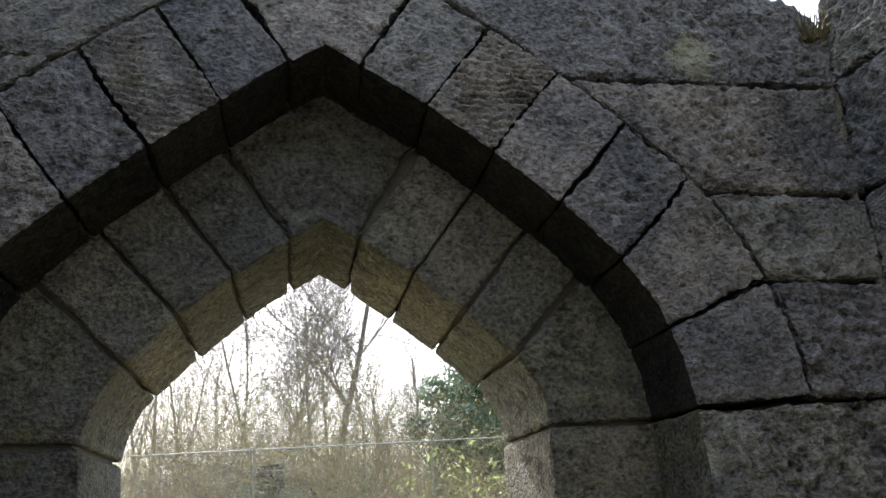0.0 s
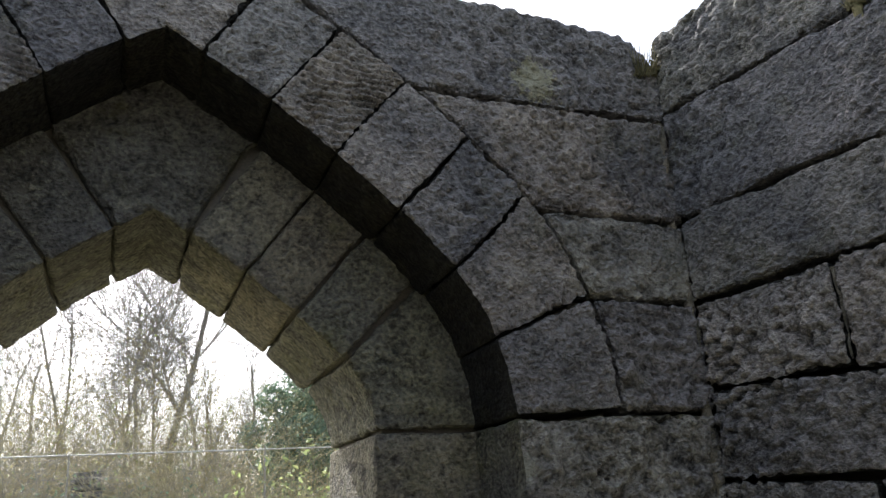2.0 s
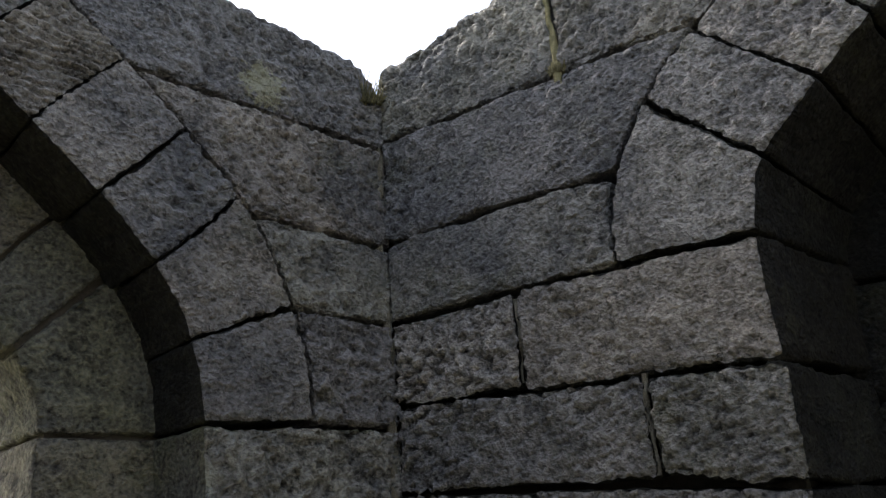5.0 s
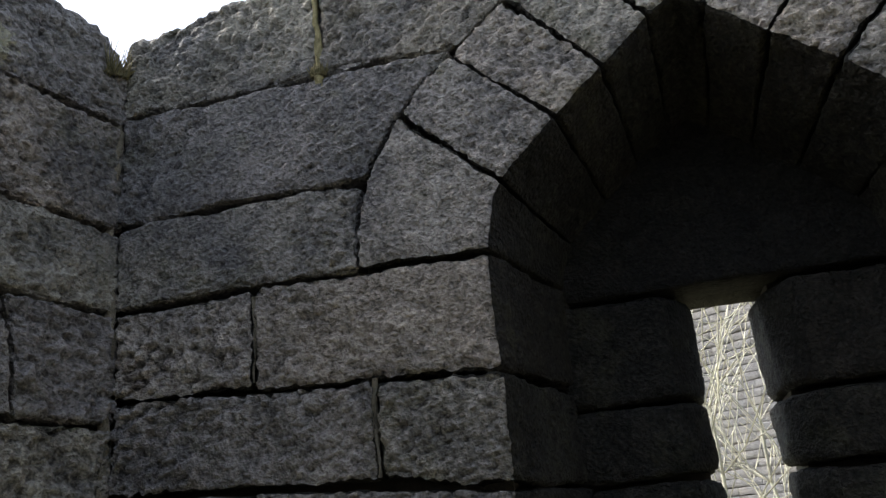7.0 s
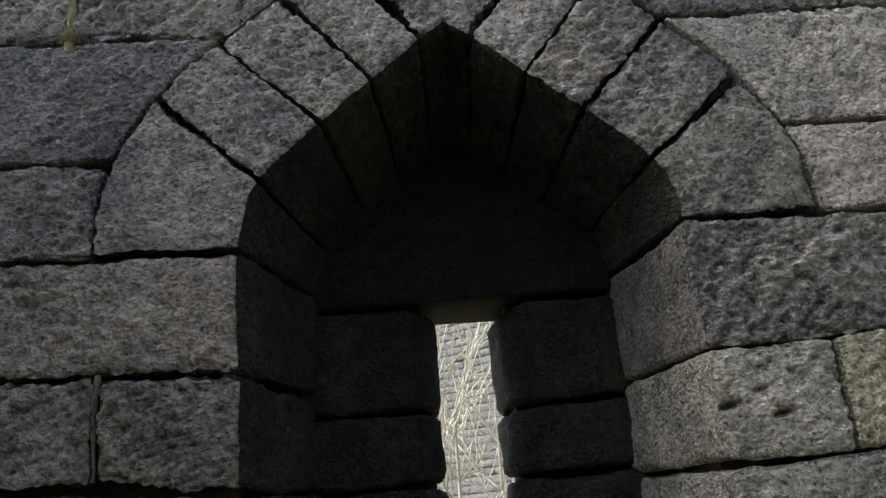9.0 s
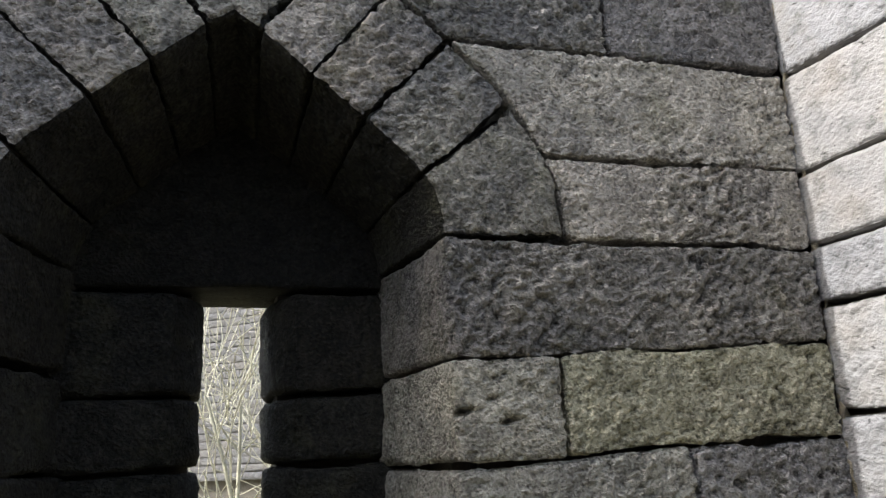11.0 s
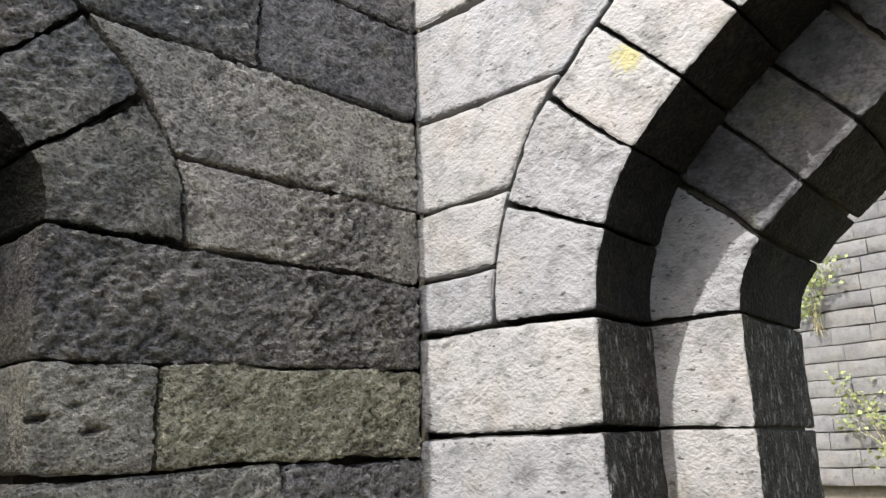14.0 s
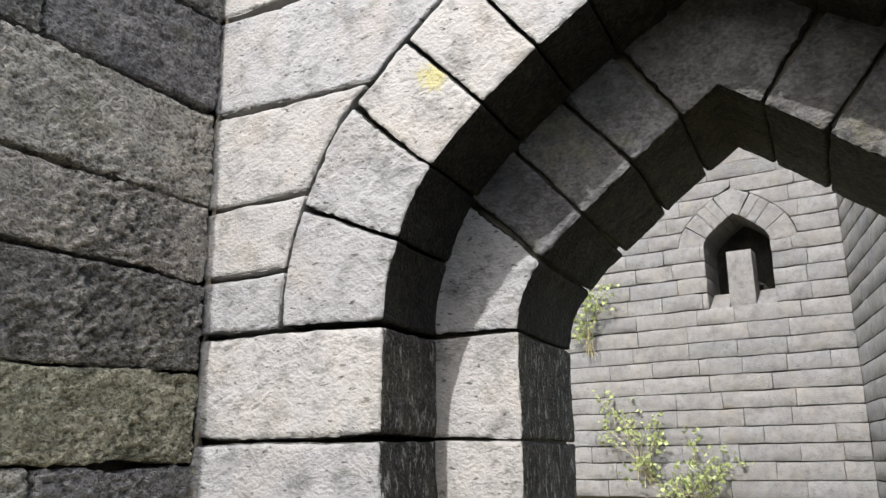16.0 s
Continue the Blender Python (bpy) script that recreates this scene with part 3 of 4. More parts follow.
part("mortar", ring(east, E_IN, 0.03, 0.13, 0.12, 0.56), M_CORE, wall_east)

# loophole stones at the back of the recess, coloured near-black for its shade
SL_C, SL_W = 1.61, 0.091
def slit_edge(w):
    return SL_W + 0.075 * np.clip(1 - w / 0.4, 0, 1) ** 1.3


for zb, zt in ((1.765, 2.075), (1.56, 1.765), (1.3, 1.56), (1.05, 1.3)):
    for side in (-1, 1):
        def cheek(u, v, w, zb=zb, zt=zt, side=side):
            e = slit_edge(w)
            return SL_C + side * (e + (0.62 - e) * u), zb + (zt - zb) * v, E_D + 0.4 * w
        block(east, cheek, (0.5, zt - zb, 0.4), M_CRUST_SHADE, wall_east, "loophole_stone", res=0.014, edge=0.028, depth_res=0.022, gap=0.007, rough=0.008)
bm = bmesh.new()
for side in (-1, 1):
    ends = [wall.tolist() for wall in (east.at(SL_C + side * 0.13, 0.0, 0.66), east.at(SL_C + side * 0.6, 0.0, 0.66), east.at(SL_C + side * 0.6, 0.0, 0.86), east.at(SL_C + side * 0.13, 0.0, 0.86))]
    low = [bm.verts.new(e) for e in ends]
    high = [bm.verts.new((e[0], e[1], 2.6)) for e in ends]
    bm.faces.new(low)
    bm.faces.new(high)
    for n in range(4):
        bm.faces.new((low[n], low[(n + 1) % 4], high[(n + 1) % 4], high[n]))
bmesh.ops.recalc_face_normals(bm, faces=bm.faces[:])
part("mortar", bm, M_CORE, wall_east)


def head_stone(u, v, w):
    return SL_C - 0.62 + 1.24 * u, 2.075 + 0.75 * v + 0.012 * np.clip(1 - v * 6, 0, 1) * np.clip(w * 3 - 0.6, 0, 1), E_D + 0.4 * w
block(east, head_stone, (1.24, 0.75, 0.4), M_RECESS_SHADE, wall_east, "lintel", depth_res=0.02, res=0.015, edge=0.02)
def sill_stone(u, v, w):
    return SL_C - 0.62 + 1.24 * u, 1.05 * v, E_D + 0.4 * w
block(east, sill_stone, (1.24, 1.05, 0.4), M_SOFFIT, wall_east, "sill_stone", res=0.04, depth_res=0.04)
def recess_sill(u, v, w):
    return E_IN.c - 0.53 + 1.06 * u, 0.95 * v, 0.02 + 0.5 * w
block(east, recess_sill, (1.06, 0.95, 0.5), M_SOFFIT, wall_east, "sill_stone", res=0.04, depth_res=0.04)

# ---- south wall: gate to the yard, in the sun ----
wall_south = structure("wall_south", core(south, -0.45, S_END + 0.5, 3.36, 0.11, S_D - 0.02, S_IN, 0.14), M_CORE, "pale sunlit gritstone wall with a pointed gateway", "wall")
cS = S_IN.c
M_GOLD = stone_material("pale_gritstone_with_yellow_lichen", *PALE, 0.0, 0.12, 0.28, (tuple(south.at(0.81, 2.66, 0.0)), 0.05, (0.3, 0.27, 0.08)), 0.16, 0.95)
for zb, zt in ((3.06, 3.4), (2.69, 3.06), (2.36, 2.69), (2.13, 2.36), (1.945, 2.13), (1.628, 1.945), (1.3, 1.628), (1.0, 1.3), (0.7, 1.0), (0.35, 0.7), (0.0, 0.35)):
    kw = dict(arch=S_IN, off=0.365, deep=S_REC + 0.1, res=0.0066 if zb > 1.2 else 0.03, edge=0.015, gap=0.0065, rough=0.003)
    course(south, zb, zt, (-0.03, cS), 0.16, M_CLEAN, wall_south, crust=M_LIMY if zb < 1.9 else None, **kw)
    course(south, zb, zt, (cS, S_END), 0.16, M_CLEAN, wall_south, **{**kw, "res": 0.03})
voussoirs(south, S_IN, 0.365, (0.23, 0.43, 0.59, 0.727, 0.83, 0.92), (0.0, S_REC + 0.02), M_CLEAN, wall_south, coarse=(1,), leans={-1: (0.014, 0.022, -0.01, -0.012, 0.0, 0.0)}, mats={(-1, 2): M_GOLD}, crust=M_CRUST_SHADE, edge=0.011, gap=0.0045, depth_res=0.02, rough=0.0035)
# upper ring stones: darker copy for shade; the lowest stay pale where sunlit
voussoirs(south, S_INNER, 0.42, (0.203, 0.333, 0.465, 0.582), (S_REC, S_D), M_STAIN_SHADE, wall_south, crust=M_CRUST_SHADE, mats={(-1, 0): M_CLEAN, (1, 0): M_CLEAN}, edge=0.012, gap=0.005, res=0.008, depth_res=0.02, rough=0.005)
for zb, zt in ((1.628, 1.945), (1.3, 1.628), (1.0, 1.3), (0.7, 1.0), (0.35, 0.7), (0.0, 0.35)):
    for side in (-1, 1):
        def jamb_s(u, v, w, zb=zb, zt=zt, side=side):
            return S_INNER.c + side * (S_INNER.a + 0.40 * u), zb + (zt - zb) * v, S_REC + (S_D - S_REC) * w
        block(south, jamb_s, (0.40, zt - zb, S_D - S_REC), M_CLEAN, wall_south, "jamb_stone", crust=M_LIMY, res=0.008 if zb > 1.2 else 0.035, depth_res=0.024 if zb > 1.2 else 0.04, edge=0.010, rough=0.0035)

part("mortar", ring(south, S_INNER, 0.03, 0.40, S_REC + 0.03, S_D - 0.03), M_CORE, wall_south)

# ---- west wall, behind the camera ----
wall_west = structure("wall_west", core(west, -0.3, W_LEN + 0.3, 2.95, 0.11, 0.8), M_CORE, "coursed sooty gritstone wall", "wall")
zw = 0.0
for n, hgt in enumerate((0.3, 0.3, 0.3, 0.3, 0.28, 0.33, 0.31, 0.24, 0.33, 0.34)):
    cuts = sorted({0.0, W_LEN, *(0.35 + 0.3 * (n % 2) + 0.95 * i for i in range(4))})
    course(west, zw, zw + hgt, cuts, 0.16, M_SOOT, wall_west, res=0.08, edge=0.018)
    zw += hgt


# ---- mortar and moss in the corners ----
def fillet(wall, z0, z1, seed, name, mat, parent, width=0.014, s_at=0.0, inset=0.012):
    """A ragged upright bead of mortar where two walls meet."""
    n, k = int((z1 - z0) / 0.012), 7
    zz = np.linspace(z0, z1, n)
    t = np.linspace(0, 2 * math.pi, k, endpoint=False)
    Z, T = np.meshgrid(zz, t, indexing="ij")
    q = np.stack([Z.ravel() * 0 + seed, np.cos(T).ravel() * 0.4, Z.ravel()], -1)
    r = width * np.clip(0.55 + 0.8 * vnoise(q, 11, seed) + 0.45 * vnoise(q, 37, seed + 1), 0.08, 2)
    mid = s_at + 0.008 * vnoise(np.stack([Z.ravel() * 0, Z.ravel() * 0 + seed, Z.ravel()], -1), 9, 3)
    v = wall.at(mid + r * np.cos(T.ravel()), Z.ravel(), inset + r * np.sin(T.ravel()))
    i = np.arange(n * k).reshape(n, k)
    j = np.roll(i, -1, axis=1)
    f = np.stack([i[:-1], j[:-1], j[1:], i[1:]], -1).reshape(-1, 4)
    return part(name, mesh_of(name, v, f, mat), None, parent)


fillet(north, 1.2, 2.87, 3, "mortar_fillet", M_FILLET, wall_north, 0.021, 0.004, 0.02)
fillet(south, 1.2, 3.08, 8, "mortar_fillet", M_FILLET, wall_south, 0.014)
fillet(east, 2.66, 3.02, 12, "mortar_fillet", M_TUFT, wall_east, 0.012, 0.615, 0.004)
fillet(east, 1.88, 2.1, 14, "mortar_fillet", M_FILLET, wall_east, 0.009, 0.405)
fillet(east, 1.62, 1.85, 15, "mortar_fillet", M_FILLET, wall_east, 0.009, 0.718)


def tuft(x, y, z, size, seed, label):
    """A cushion of moss with dry blades."""
    gen = np.random.default_rng(seed)
    segs = []
    for _ in range(260):
        a, r = gen.uniform(0, 2 * math.pi), size * math.sqrt(gen.random()) * 0.7
        p = np.array([math.cos(a) * r, math.sin(a) * r, -0.02])
        q = p + np.array([math.cos(a) * 0.3, math.sin(a) * 0.3, 1.0]) * size * gen.uniform(0.3, 1.0) + gen.normal(size=3) * size * 0.15
        segs.append((p, q, 0.0028, 0.001))
    root = tagged(new("moss_tuft"), label, "moss", "moss on the wall tops")
    root.location = (x, y, z)
    v, f = tubes(segs, 3)
    tagged(part("moss", mesh_of("moss", v, f, M_TUFT), None, root), kind="stuff")
    return root

# ---- the yard beyond the south gate ----
FAR_Y, FAR_X0 = -13.0, 6.5
far = Wall(FAR_X0, FAR_Y, (-1, 0), (0, -1))
FAR_L = FAR_X0 - 0.28
NICHE = Arch(FAR_X0 - 1.748, 4.77, 0.49, 0.50, 0.26)
wall_yard = structure("wall_yard_south", core(far, -0.2, FAR_L + 0.6, 7.0, 0.16, 1.3, NICHE, 0.1), M_CORE, "sunlit coursed gritstone wall with a pointed niche", "wall")
part("mortar", core(far, NICHE.c - 0.7, NICHE.c + 0.7, 3.7, 0.15, 1.25), M_CORE, wall_yard)
rng = random.Random(5)


def bed_cuts(s0, s1, lo, hi):
    cuts, s = [s0], s0
    while s < s1 - 0.3:
        s += rng.uniform(lo, hi)
        cuts.append(min(s, s1))
    cuts[-1] = s1
    return cuts


FAST = dict(res=0.16, depth_res=0.5, edge=0.008, rough=0.005, gap=0.007, tight=0.3, waver=1.5)
H = 0.2545
for n in range(4, 27):
    zb = n * H
    with_niche = 3.75 < zb < 5.6
    if with_niche:
        for a, b in ((1.6, NICHE.c), (NICHE.c, FAR_L)):
            cuts = bed_cuts(a, b, 0.55, 1.0)
            if a == NICHE.c:
                cuts = bed_cuts(0, FAR_L - NICHE.c, 0.75, 1.0)
                cuts = [NICHE.c + c for c in cuts]
            course(far, zb, zb + H, cuts, 0.14, M_YARD, wall_yard, arch=NICHE, off=0.40, deep=0.9, **FAST)
    else:
        course(far, zb, zb + H, bed_cuts(1.6, FAR_L, 0.55, 1.05), 0.14, M_YARD, wall_yard, **FAST)
voussoirs(far, NICHE, 0.40, (0.16, 0.29, 0.38, 0.455), (-0.004, 0.85), M_YARD, wall_yard, **{**FAST, "res": 0.06})


def niche_back(u, v, w):
    return NICHE.c - 0.55 + 1.1 * u, 3.6 + 1.75 * v, 0.85 + 0.1 * w


# back coloured near-black to hold the shade inside the niche
block(far, niche_back, (1.1, 1.75, 0.1), M_CRUST_SHADE, wall_yard, "niche_back", **FAST)


def niche_block(u, v, w):
    return NICHE.c - 0.19 + 0.38 * u, 3.78 + 0.92 * v, 0.10 + 0.35 * w


block(far, niche_block, (0.38, 0.92, 0.35), M_YARD, wall_yard, "blocking_stone", **FAST)
for side in (-1, 1):
    def slope_stone(u, v, w, side=side):
        return NICHE.c + side * (0.2 + 0.29 * u), 3.7 + (0.12 + 0.3 * w) * v, 0.02 + 0.43 * w
    block(far, slope_stone, (0.29, 0.3, 0.43), M_YARD, wall_yard, "sill_stone", **FAST)

flank = Wall(0.28, FAR_Y, (-0.25, 0.968), (-0.968, -0.25))
wall_flank = structure("wall_yard_west", core(flank, -0.3, 5.4, 7.0, 0.16, 0.8), M_CORE, "coursed gritstone wall of the yard", "wall")
for n in range(4, 27):
    course(flank, n * H, n * H + H, bed_cuts(0.0, 5.2, 0.7, 1.2), 0.14, M_YARD, wall_flank, **FAST)

# ---- ruin seen through the loophole ----
ruin = Wall(17.9, 0.1, (-0.64, -0.768), (0.768, -0.64))
wall_ruin = structure("wall_ruin", core(ruin, 0, 7, 6.2, 0.14, 0.7), M_CORE, "sunlit small-coursed stone wall", "wall")
for n in range(8, 36):
    zb = n * 0.16
    cuts = bed_cuts(0.4, 5.6, 0.35, 0.75)
    course(ruin, zb, zb + 0.16, cuts, 0.12, M_YARD, wall_ruin, **{**FAST, "res": 0.2})

# ---- plants ----


def tubes(segs, sides):
    """Tapered tubes along segments of (p0, p1, r0, r1)."""
    p0, p1 = np.array([s[0] for s in segs]), np.array([s[1] for s in segs])
    r0, r1 = np.array([s[2] for s in segs]), np.array([s[3] for s in segs])
    d = p1 - p0
    d = d / np.maximum(np.linalg.norm(d, axis=1, keepdims=True), 1e-9)
    ref = np.where(np.abs(d[:, 2:3]) > 0.9, np.array([[1.0, 0, 0]]), np.array([[0, 0, 1.0]]))
    a = np.cross(d, ref)
    a /= np.linalg.norm(a, axis=1, keepdims=True)
    b = np.cross(d, a)
    t = np.arange(sides) * 2 * math.pi / sides
    ring = np.cos(t)[None, :, None] * a[:, None] + np.sin(t)[None, :, None] * b[:, None]
    v = np.concatenate([p0[:, None] + ring * r0[:, None, None], p1[:, None] + ring * r1[:, None, None]], 1).reshape(-1, 3)
    n = len(segs)
    base = (np.arange(n) * 2 * sides)[:, None]
    i = np.arange(sides)[None]
    j = (i + 1) % sides
    q = np.stack([base + i, base + j, base + sides + j, base + sides + i], -1).reshape(-1, 4)
    return v, q


def leaves(points, size, gen):
    """Small folded leaves, each two triangles as one bent quad, at the points."""
    n = len(points)
    a = gen.normal(size=(n, 3))
    a /= np.linalg.norm(a, axis=1, keepdims=True)
    b = np.cross(a, gen.normal(size=(n, 3)))
    b /= np.linalg.norm(b, axis=1, keepdims=True)
    s = size * gen.uniform(0.6, 1.3, (n, 1))
    c = np.cross(a, b) * s * 0.25
    v = np.stack([points - a * s, points + b * s * 0.5 + c, points + a * s, points - b * s * 0.5 + c], 1).reshape(-1, 3)
    return v, np.arange(4 * n).reshape(-1, 4)


def grow(gen, p, d, length, radius, level, out, spread, lift, kids, slim=False):
    """A limb with its side limbs, as segments by level."""
    n = (7 if slim and level == 0 else 4) if level < 3 else 3
    step = length / n
    r = radius
    for i in range(n):
        d = d + gen.normal(size=3) * (0.10 + 0.04 * level)
        d[2] += lift * 0.12
        d = d / np.linalg.norm(d)
        q = p + d * step
        r1 = max(r * (0.9 if slim and level == 0 else 0.83), 0.0055)
        out[level].append((p, q, r, r1))
        p, r = q, r1
        if level < len(kids) and (i > 0 or level > 0):
            for _ in range(kids[level]):
                side = gen.normal(size=3)
                side -= d * (side @ d)
                side /= np.linalg.norm(side)
                e = d * math.cos(spread) + side * math.sin(spread)
                grow(gen, p, e, length * (gen.uniform(0.2, 0.36) * (1.25 - 0.08 * i) if slim and level == 0 else gen.uniform(0.48, 0.75)), r * 0.5, level + 1, out, spread, lift, kids, slim)


def bare_tree(x, y, height, seed, kids=(2, 2, 2, 2), spread=0.62, lift=0.6, radius=None, label="", mat=None, slim=False):
    gen = np.random.default_rng(seed)
    z = float(ground_z(np.array(x), np.array(y))) - 0.08
    out = [[] for _ in range(len(kids) + 1)]
    grow(gen, np.array([x, y, z]), np.array([0.02, 0, 1.0]), height * (0.85 if slim else 0.55), radius or height * 0.02, 0, out, spread, lift, kids, slim)
    root = tagged(new("bare_tree"), label or "leafless grey winter tree with fine upswept twigs", "tree", "trees of the wood")
    root.location = (x, y, z)
    off = np.array([x, y, z])
    v, q = tubes(out[0], 7)
    part("trunk", mesh_of("trunk", v - off, q, mat or M_BARK), None, root)
    rest = [s for o in out[1:] for s in o]
    v, q = tubes(rest, 3)
    part("crown", mesh_of("crown", v - off, q, mat or M_BARK), None, root)
    return root


def shrub(x, y, height, seed, stems=110, mat=None, leafy=0, leaf_mat=None, name="shrub", label="", width=1.0, z=None, leaf=0.03, thick=0.0045):
    """Tangled stems that arch outwards, each with forked twigs; leaves gather near the tips."""
    gen = np.random.default_rng(seed)
    z0 = float(ground_z(np.array(x), np.array(y))) - 0.05 if z is None else z
    segs, tips = [], []
    for _ in range(stems):
        a, r = gen.uniform(0, 2 * math.pi), gen.uniform(0, 0.4) * width
        p = np.array([math.cos(a) * r, math.sin(a) * r, 0.0])
        a += gen.normal() * 0.6
        d = np.array([math.cos(a) * gen.uniform(0.05, 1.0) * width, math.sin(a) * gen.uniform(0.05, 1.0) * width, 1.0])
        h, rad = height * gen.uniform(0.5, 1.1), thick * gen.uniform(0.8, 1.8)
        for i in range(6):
            d = d / np.linalg.norm(d) + gen.normal(size=3) * 0.27
            d[2] -= 0.05 * i
            q = p + d / np.linalg.norm(d) * h / 6
            segs.append((p, q, rad, rad * 0.84))
            rad *= 0.84
            p = q
            for _ in range(2 if i > 1 else (1 if i else 0)):
                e = d / np.linalg.norm(d) + gen.normal(size=3) * 0.75
                e = e / np.linalg.norm(e)
                t = q + e * h * gen.uniform(0.08, 0.2)
                segs.append((q, t, rad * 0.75, rad * 0.5))
                e2 = e + gen.normal(size=3) * 0.6
                t2 = t + e2 / np.linalg.norm(e2) * h * 0.09
                segs.append((t, t2, rad * 0.5, rad * 0.35))
                tips += [t, t2, (t + t2) / 2]
    root = tagged(new(name), label, "shrub" if name == "shrub" else name.replace("_", " "), "shrubs on the bank" if name == "shrub" else "")
    root.location = (x, y, z0)
    v, q = tubes(segs, 3)
    tagged(part("brushwood", mesh_of("brushwood", v, q, mat or M_TWIG), None, root), kind="stuff")
    if leafy:
        tips = np.array(tips)
        pick = tips[gen.integers(0, len(tips), leafy)] + gen.normal(size=(leafy, 3)) * (0.04 + leaf * 0.6)
        v, q = leaves(pick, leaf, gen)
        tagged(part("foliage", mesh_of("foliage", v, q, leaf_mat or M_FRESH, smooth=False), None, root), kind="stuff")
    return root


def climber(spots, seed, label):
    """A weed rooted in the yard wall: thin stems that lead to clumps of broad leaves. spots: distance along the wall, height and spread of each clump."""
    gen = np.random.default_rng(seed)
    base = far.at(spots[0][0], spots[0][1] - 1.2, -0.02)
    root = tagged(new("weed"), label, "weed", "weeds on the yard wall")
    root.location = base
    segs, pts = [], []
    start = far.at(spots[0][0], spots[0][1] - 0.5, -0.03)
    for sp, zp, r in spots:
        goal = far.at(sp, zp, -0.15)
        for _ in range(max(2, int(r * 20))):
            end = goal + gen.normal(size=3) * np.array([r, 0.35 * r, r]) * 0.55
            end[1] = max(end[1], FAR_Y + 0.03)
            a = start + gen.normal(size=3) * 0.05
            for k in range(1, 6):
                b = start + (end - start) * k / 5 + np.array([0, 0.10, 0.12]) * math.sin(math.pi * k / 5) + gen.normal(size=3) * 0.03
                b[1] = max(b[1], FAR_Y + 0.02)
                segs.append((a, b, 0.007 - 0.001 * k, 0.006 - 0.001 * k))
                if k > 2:
                    pts.append(b + gen.normal(size=(3, 3)) * 0.05)
                a = b
            pts.append(a + gen.normal(size=(9, 3)) * np.array([0.1, 0.07, 0.09]))
    v, q = tubes(segs, 4)
    tagged(part("stems", mesh_of("stems", v - base, q, M_TWIG), None, root), kind="stuff")
    v, q = leaves(np.concatenate(pts) - base, 0.038, gen)
    v = v.reshape(-1, 4, 3)
    wide = v.mean(1, keepdims=True)
    v[:, 1::2] = wide + (v[:, 1::2] - wide) * 1.7  # broad blades
    tagged(part("foliage", mesh_of("foliage", v.reshape(-1, 3), q, M_FRESH, smooth=False), None, root), kind="stuff")
    return root


def evergreen(x, y, height, width, seed):
    gen = np.random.default_rng(seed)
    z = float(ground_z(np.array(x), np.array(y))) - 0.05
    root = tagged(new("evergreen_tree"), "dense dark evergreen holly bush on the bank", "tree")
    root.location = (x, y, z)
    clumps = gen.normal(size=(70, 3)) * np.array([width * 0.2, width * 0.2, height * 0.19]) + np.array([0, 0, height * 0.55])
    pts = []
    for c in clumps:
        g = gen.normal(size=(470, 3))
        g /= np.linalg.norm(g, axis=1, keepdims=True)
        pts.append(c + g * gen.uniform(0.25, 0.62) * gen.uniform(0.6, 1.05, (470, 1)))
    pts = np.concatenate(pts)
    pts = pts[pts[:, 2] > 0.1]
    v, q = leaves(pts, 0.05, gen)
    part("crown", mesh_of("crown", v, q, M_LEAF, smooth=False), None, root)
    limbs = [(np.zeros(3), np.array([0, 0, height * 0.3]), 0.12, 0.09)] + [(np.array([0, 0, height * 0.3]), c, 0.05, 0.012) for c in clumps[::3]]
    v, q = tubes(limbs, 6)
    part("trunk", mesh_of("trunk", v, q, M_BARK), None, root)
    return root


M_GOLD_TWIG = plain_material("golden_brown_stems", (0.3, 0.24, 0.1), (0.46, 0.37, 0.17), 3, thin=0.3)


def from_gate(az, dist):
    return -0.5 + dist * math.sin(radians(az)), -0.27 + dist * math.cos(radians(az))


bare_tree(*from_gate(15.0, 27), 12.5, 3, kids=(3, 3, 3, 2), spread=0.72, lift=0.35, radius=0.15, label="large leafless spreading tree above the bank")
wood = random.Random(11)
for n in range(31):  # the edge of the wood, a tree every degree or so
    bare_tree(*from_gate(-3.0 + 1.18 * n + wood.uniform(-0.4, 0.4), wood.uniform(22, 36)), wood.uniform(6.2, 8.6) * (0.72 if 16 < n < 28 else 1.0), 20 + n, kids=(2, 2, 1), spread=0.6, lift=0.8, radius=wood.uniform(0.05, 0.085), label="slender leafless tree of the wood", slim=True)
for n, az in enumerate(np.linspace(0, 32, 17)):
    shrub(*from_gate(float(az), 20 + 3 * (n % 3)), 3.7 + 0.6 * math.sin(n * 2.1), 160 + n, stems=75, leafy=900, leaf_mat=M_STRAW, label="tall thicket of pale leafless stems below the trees", width=0.9, leaf=0.022, mat=M_TWIG if n % 2 else M_BARK)
for n in range(15):  # the far edge of the thicket closes the view below the crowns
    shrub(*from_gate(-3.0 + 2.5 * n, 30 + 2.5 * (n % 3)), 4.6 + 0.5 * math.sin(n * 1.7), 300 + n, stems=46, leafy=1500, leaf_mat=M_STRAW if n % 3 else M_LEAF, label="dense brown thicket at the edge of the wood", width=1.6, leaf=0.05, mat=M_BARK, thick=0.011)
evergreen(*from_gate(25.3, 17.5), 3.35, 2.0, 8)
evergreen(*from_gate(28.4, 18.5), 3.6, 2.2, 9)
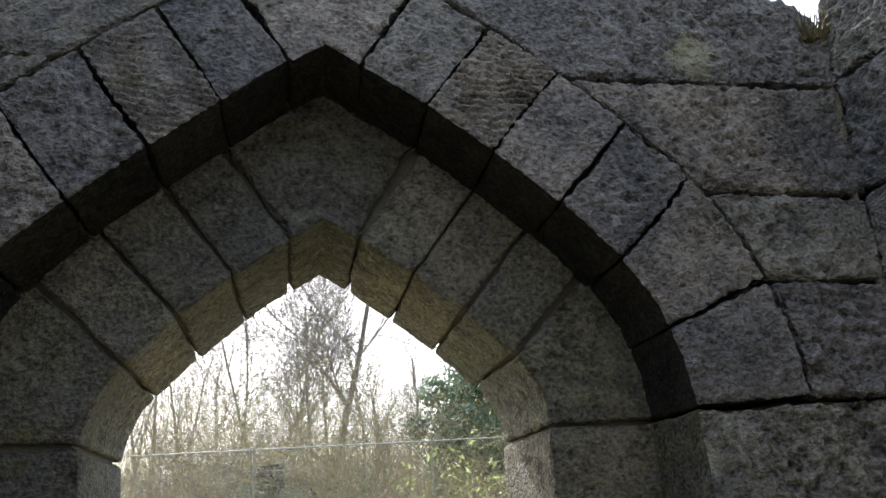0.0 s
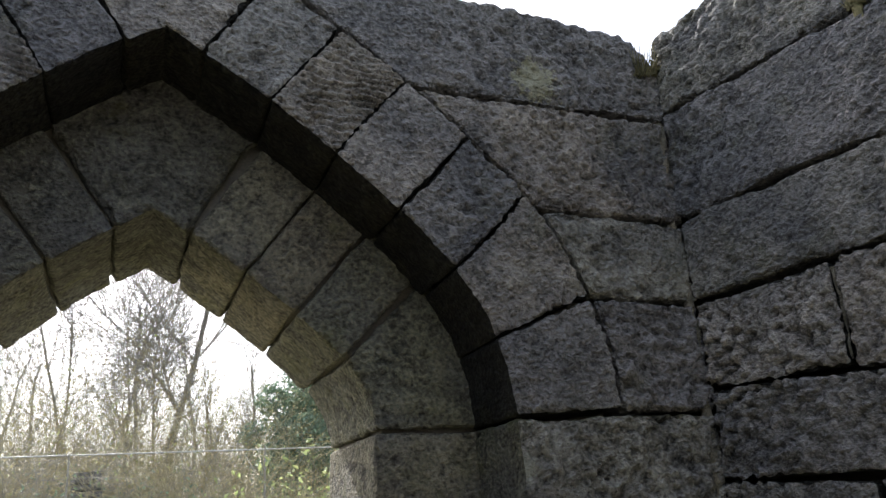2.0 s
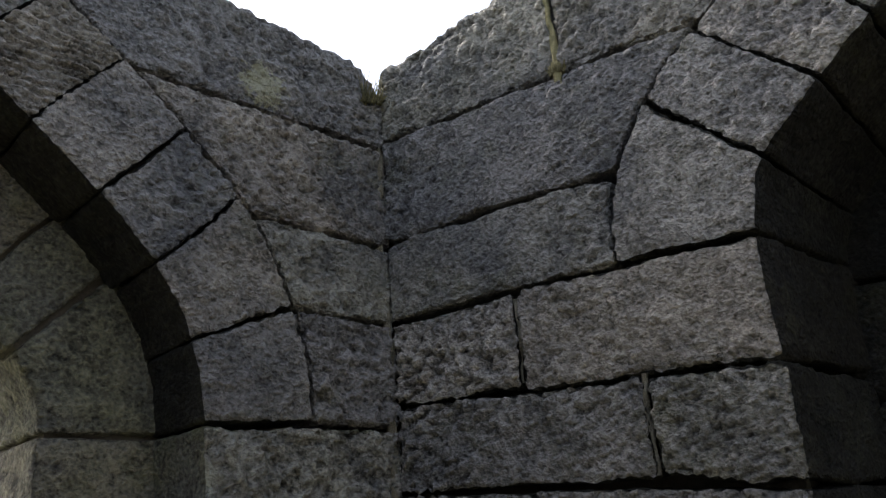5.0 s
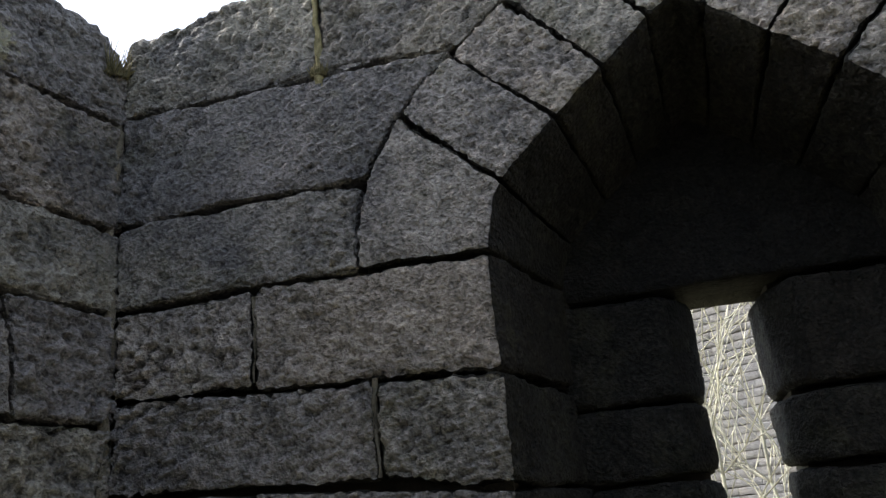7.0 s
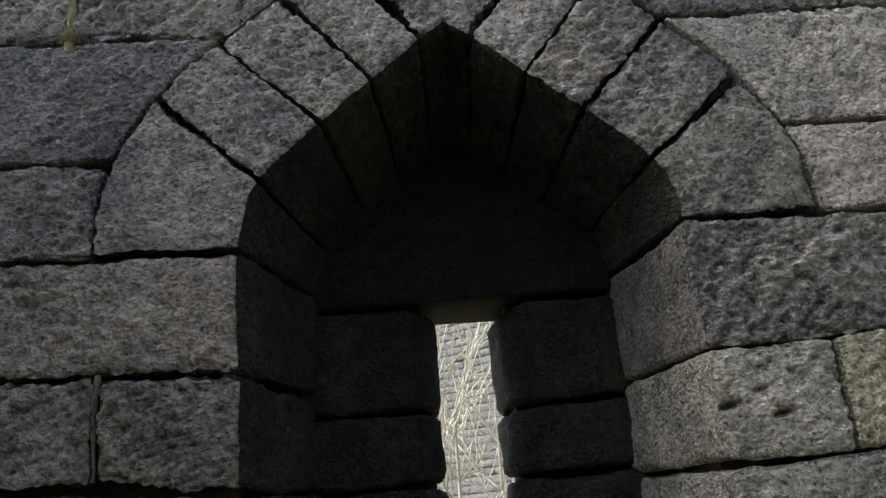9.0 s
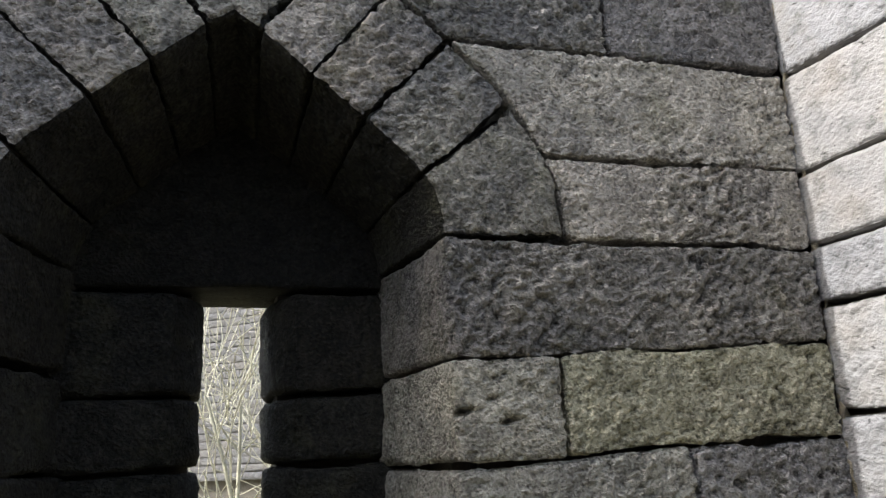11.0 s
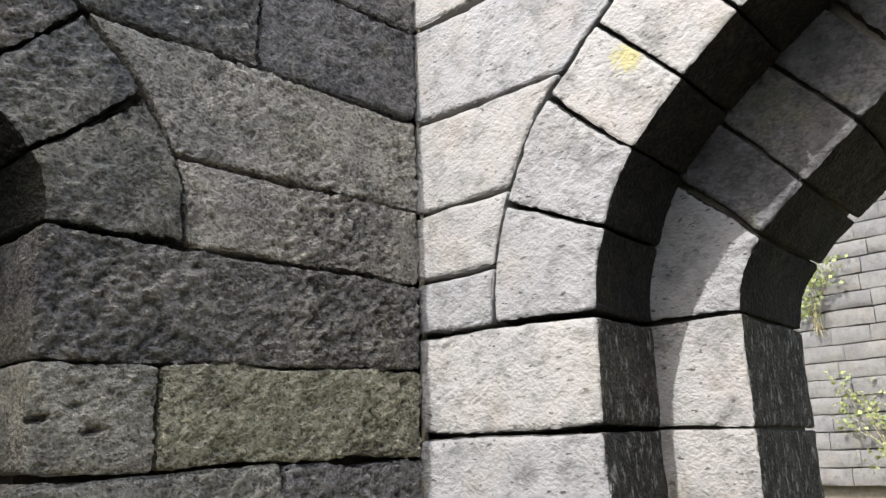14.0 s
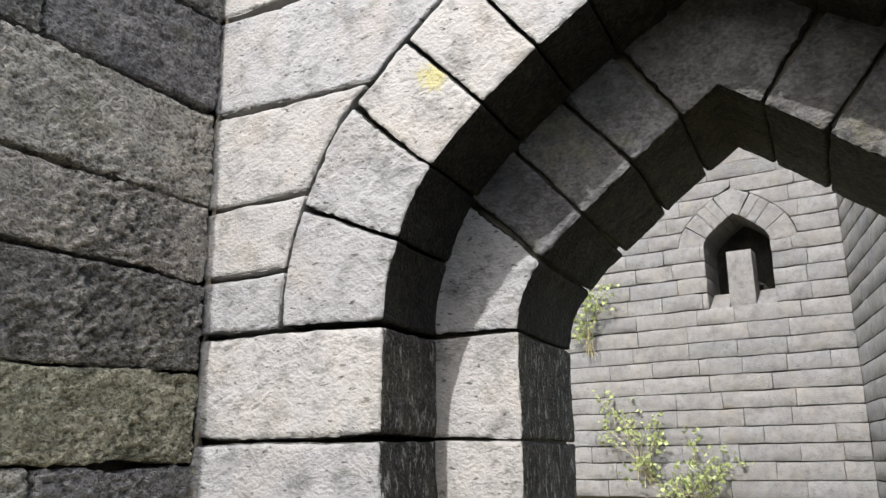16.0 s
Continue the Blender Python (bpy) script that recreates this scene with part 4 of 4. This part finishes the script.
for n, (az, dist, hgt) in enumerate(((3.0, 13, 2.8), (6.0, 12, 2.6), (8.5, 14.5, 3.2), (10.5, 18, 3.4), (14.2, 15.5, 2.8), (15.6, 14, 2.9), (17.0, 12, 2.7), (19.0, 16, 3.3), (21.0, 12.5, 2.5), (23.2, 14.5, 1.8), (25.5, 12, 1.5), (28.0, 13, 1.7), (31.0, 14, 2.8), (0.0, 13, 2.8), (13.8, 20, 4.0), (7.0, 20, 4.0))):
    shrub(*from_gate(az, dist), hgt * 1.3, 60 + n, stems=100, leafy=1800 if n % 3 == 0 else 700, leaf_mat=M_FRESH if n % 5 == 1 else M_STRAW, label="straw-coloured leafless shrub on the bank", width=1.5, leaf=0.018, mat=(M_TWIG, M_BARK, M_TWIG, M_GOLD_TWIG)[n % 4])
shrub(*from_gate(24.6, 11.5), 2.1, 91, stems=160, leafy=2600, leaf_mat=M_FRESH, label="light green leafy shrub on the bank", width=1.5, leaf=0.045)
shrub(*from_gate(12.6, 13.2), 1.7, 92, stems=120, leafy=2200, leaf_mat=M_LEAF, label="dark green shrub beside the stone pier", width=1.1, leaf=0.045)

# fence rail and pier on the bank
fx0, fy0 = from_gate(-2, 11.0)
fx1, fy1 = from_gate(34, 11.4)
fence = tagged(new("fence"), "pale rail fence across the bank", "fence")
for n in range(4):
    t = n / 3
    px, py = fx0 + (fx1 - fx0) * t, fy0 + (fy1 - fy0) * t
    g = float(ground_z(np.array(px), np.array(py)))
    v, q = tubes([(np.array([px, py, g - 0.1]), np.array([px, py, 2.60 + 0.12 * t]), 0.014, 0.012)], 8)
    part("post", mesh_of("post", v, q, M_BARK), None, fence)
v, q = tubes([(np.array([fx0, fy0, 2.62]), np.array([fx1, fy1, 2.64]), 0.009, 0.009)], 8)
part("rail", mesh_of("rail", v, q, M_RAIL), None, fence)
ppx, ppy = from_gate(11.3, 12.8)
pier_frame = Wall(ppx - 0.16, ppy, (1, 0), (0, 1))
pier = tagged(new("stone_pier"), "short weathered pier of stacked flat stones", "pier")
pg = float(ground_z(np.array(ppx), np.array(ppy))) - 0.1
for n in range(18):
    def slab(u, v, w, n=n):
        k = 0.02 * math.sin(n * 2.3)
        return k + 0.36 * u, pg + 0.095 * n + 0.09 * v, 0.36 * w
    block(pier_frame, slab, (0.36, 0.09, 0.36), M_YARD, pier, "slab", res=0.09, depth_res=0.09, edge=0.015)

# weeds and saplings of the yard
climber(((3.13, 1.8, 0.42), (2.8, 2.2, 0.16), (2.58, 2.44, 0.14), (2.42, 1.96, 0.14), (3.35, 2.1, 0.14)), 101, "bushy light green leafy weed growing from the yard wall")
climber(((3.9, 1.25, 0.42), (4.3, 1.5, 0.2), (3.85, 1.75, 0.13), (3.55, 1.05, 0.25)), 102, "spreading light green weed low on the yard wall")
climber(((2.3, 3.75, 0.16), (2.2, 3.55, 0.12), (2.45, 4.15, 0.2), (2.65, 4.3, 0.1)), 103, "trailing light green creeper on the yard wall")
for n, (sx, sy, hgt) in enumerate(((6.6, -1.05, 3.6), (7.6, -1.45, 3.5), (7.0, -0.75, 3.7))):
    bare_tree(sx, sy, hgt * 1.15, 120 + n, kids=(3, 2), spread=0.7, lift=0.8, radius=0.028, label="pale leafless sapling outside the loophole", mat=M_PALETWIG)

# moss on the wall tops and in the joints
corner = north.at(0.03, 0, 0.03)
tuft(corner[0], corner[1], 2.845, 0.085, 201, "dry yellowish moss in the corner of the wall tops")
crack = east.at(0.615, 0, 0.01)
tuft(crack[0], crack[1], 3.0, 0.05, 202, "dry yellow moss and grass in an open joint")
tuft(crack[0], crack[1], 2.72, 0.03, 203, "dry yellow moss and grass in an open joint")
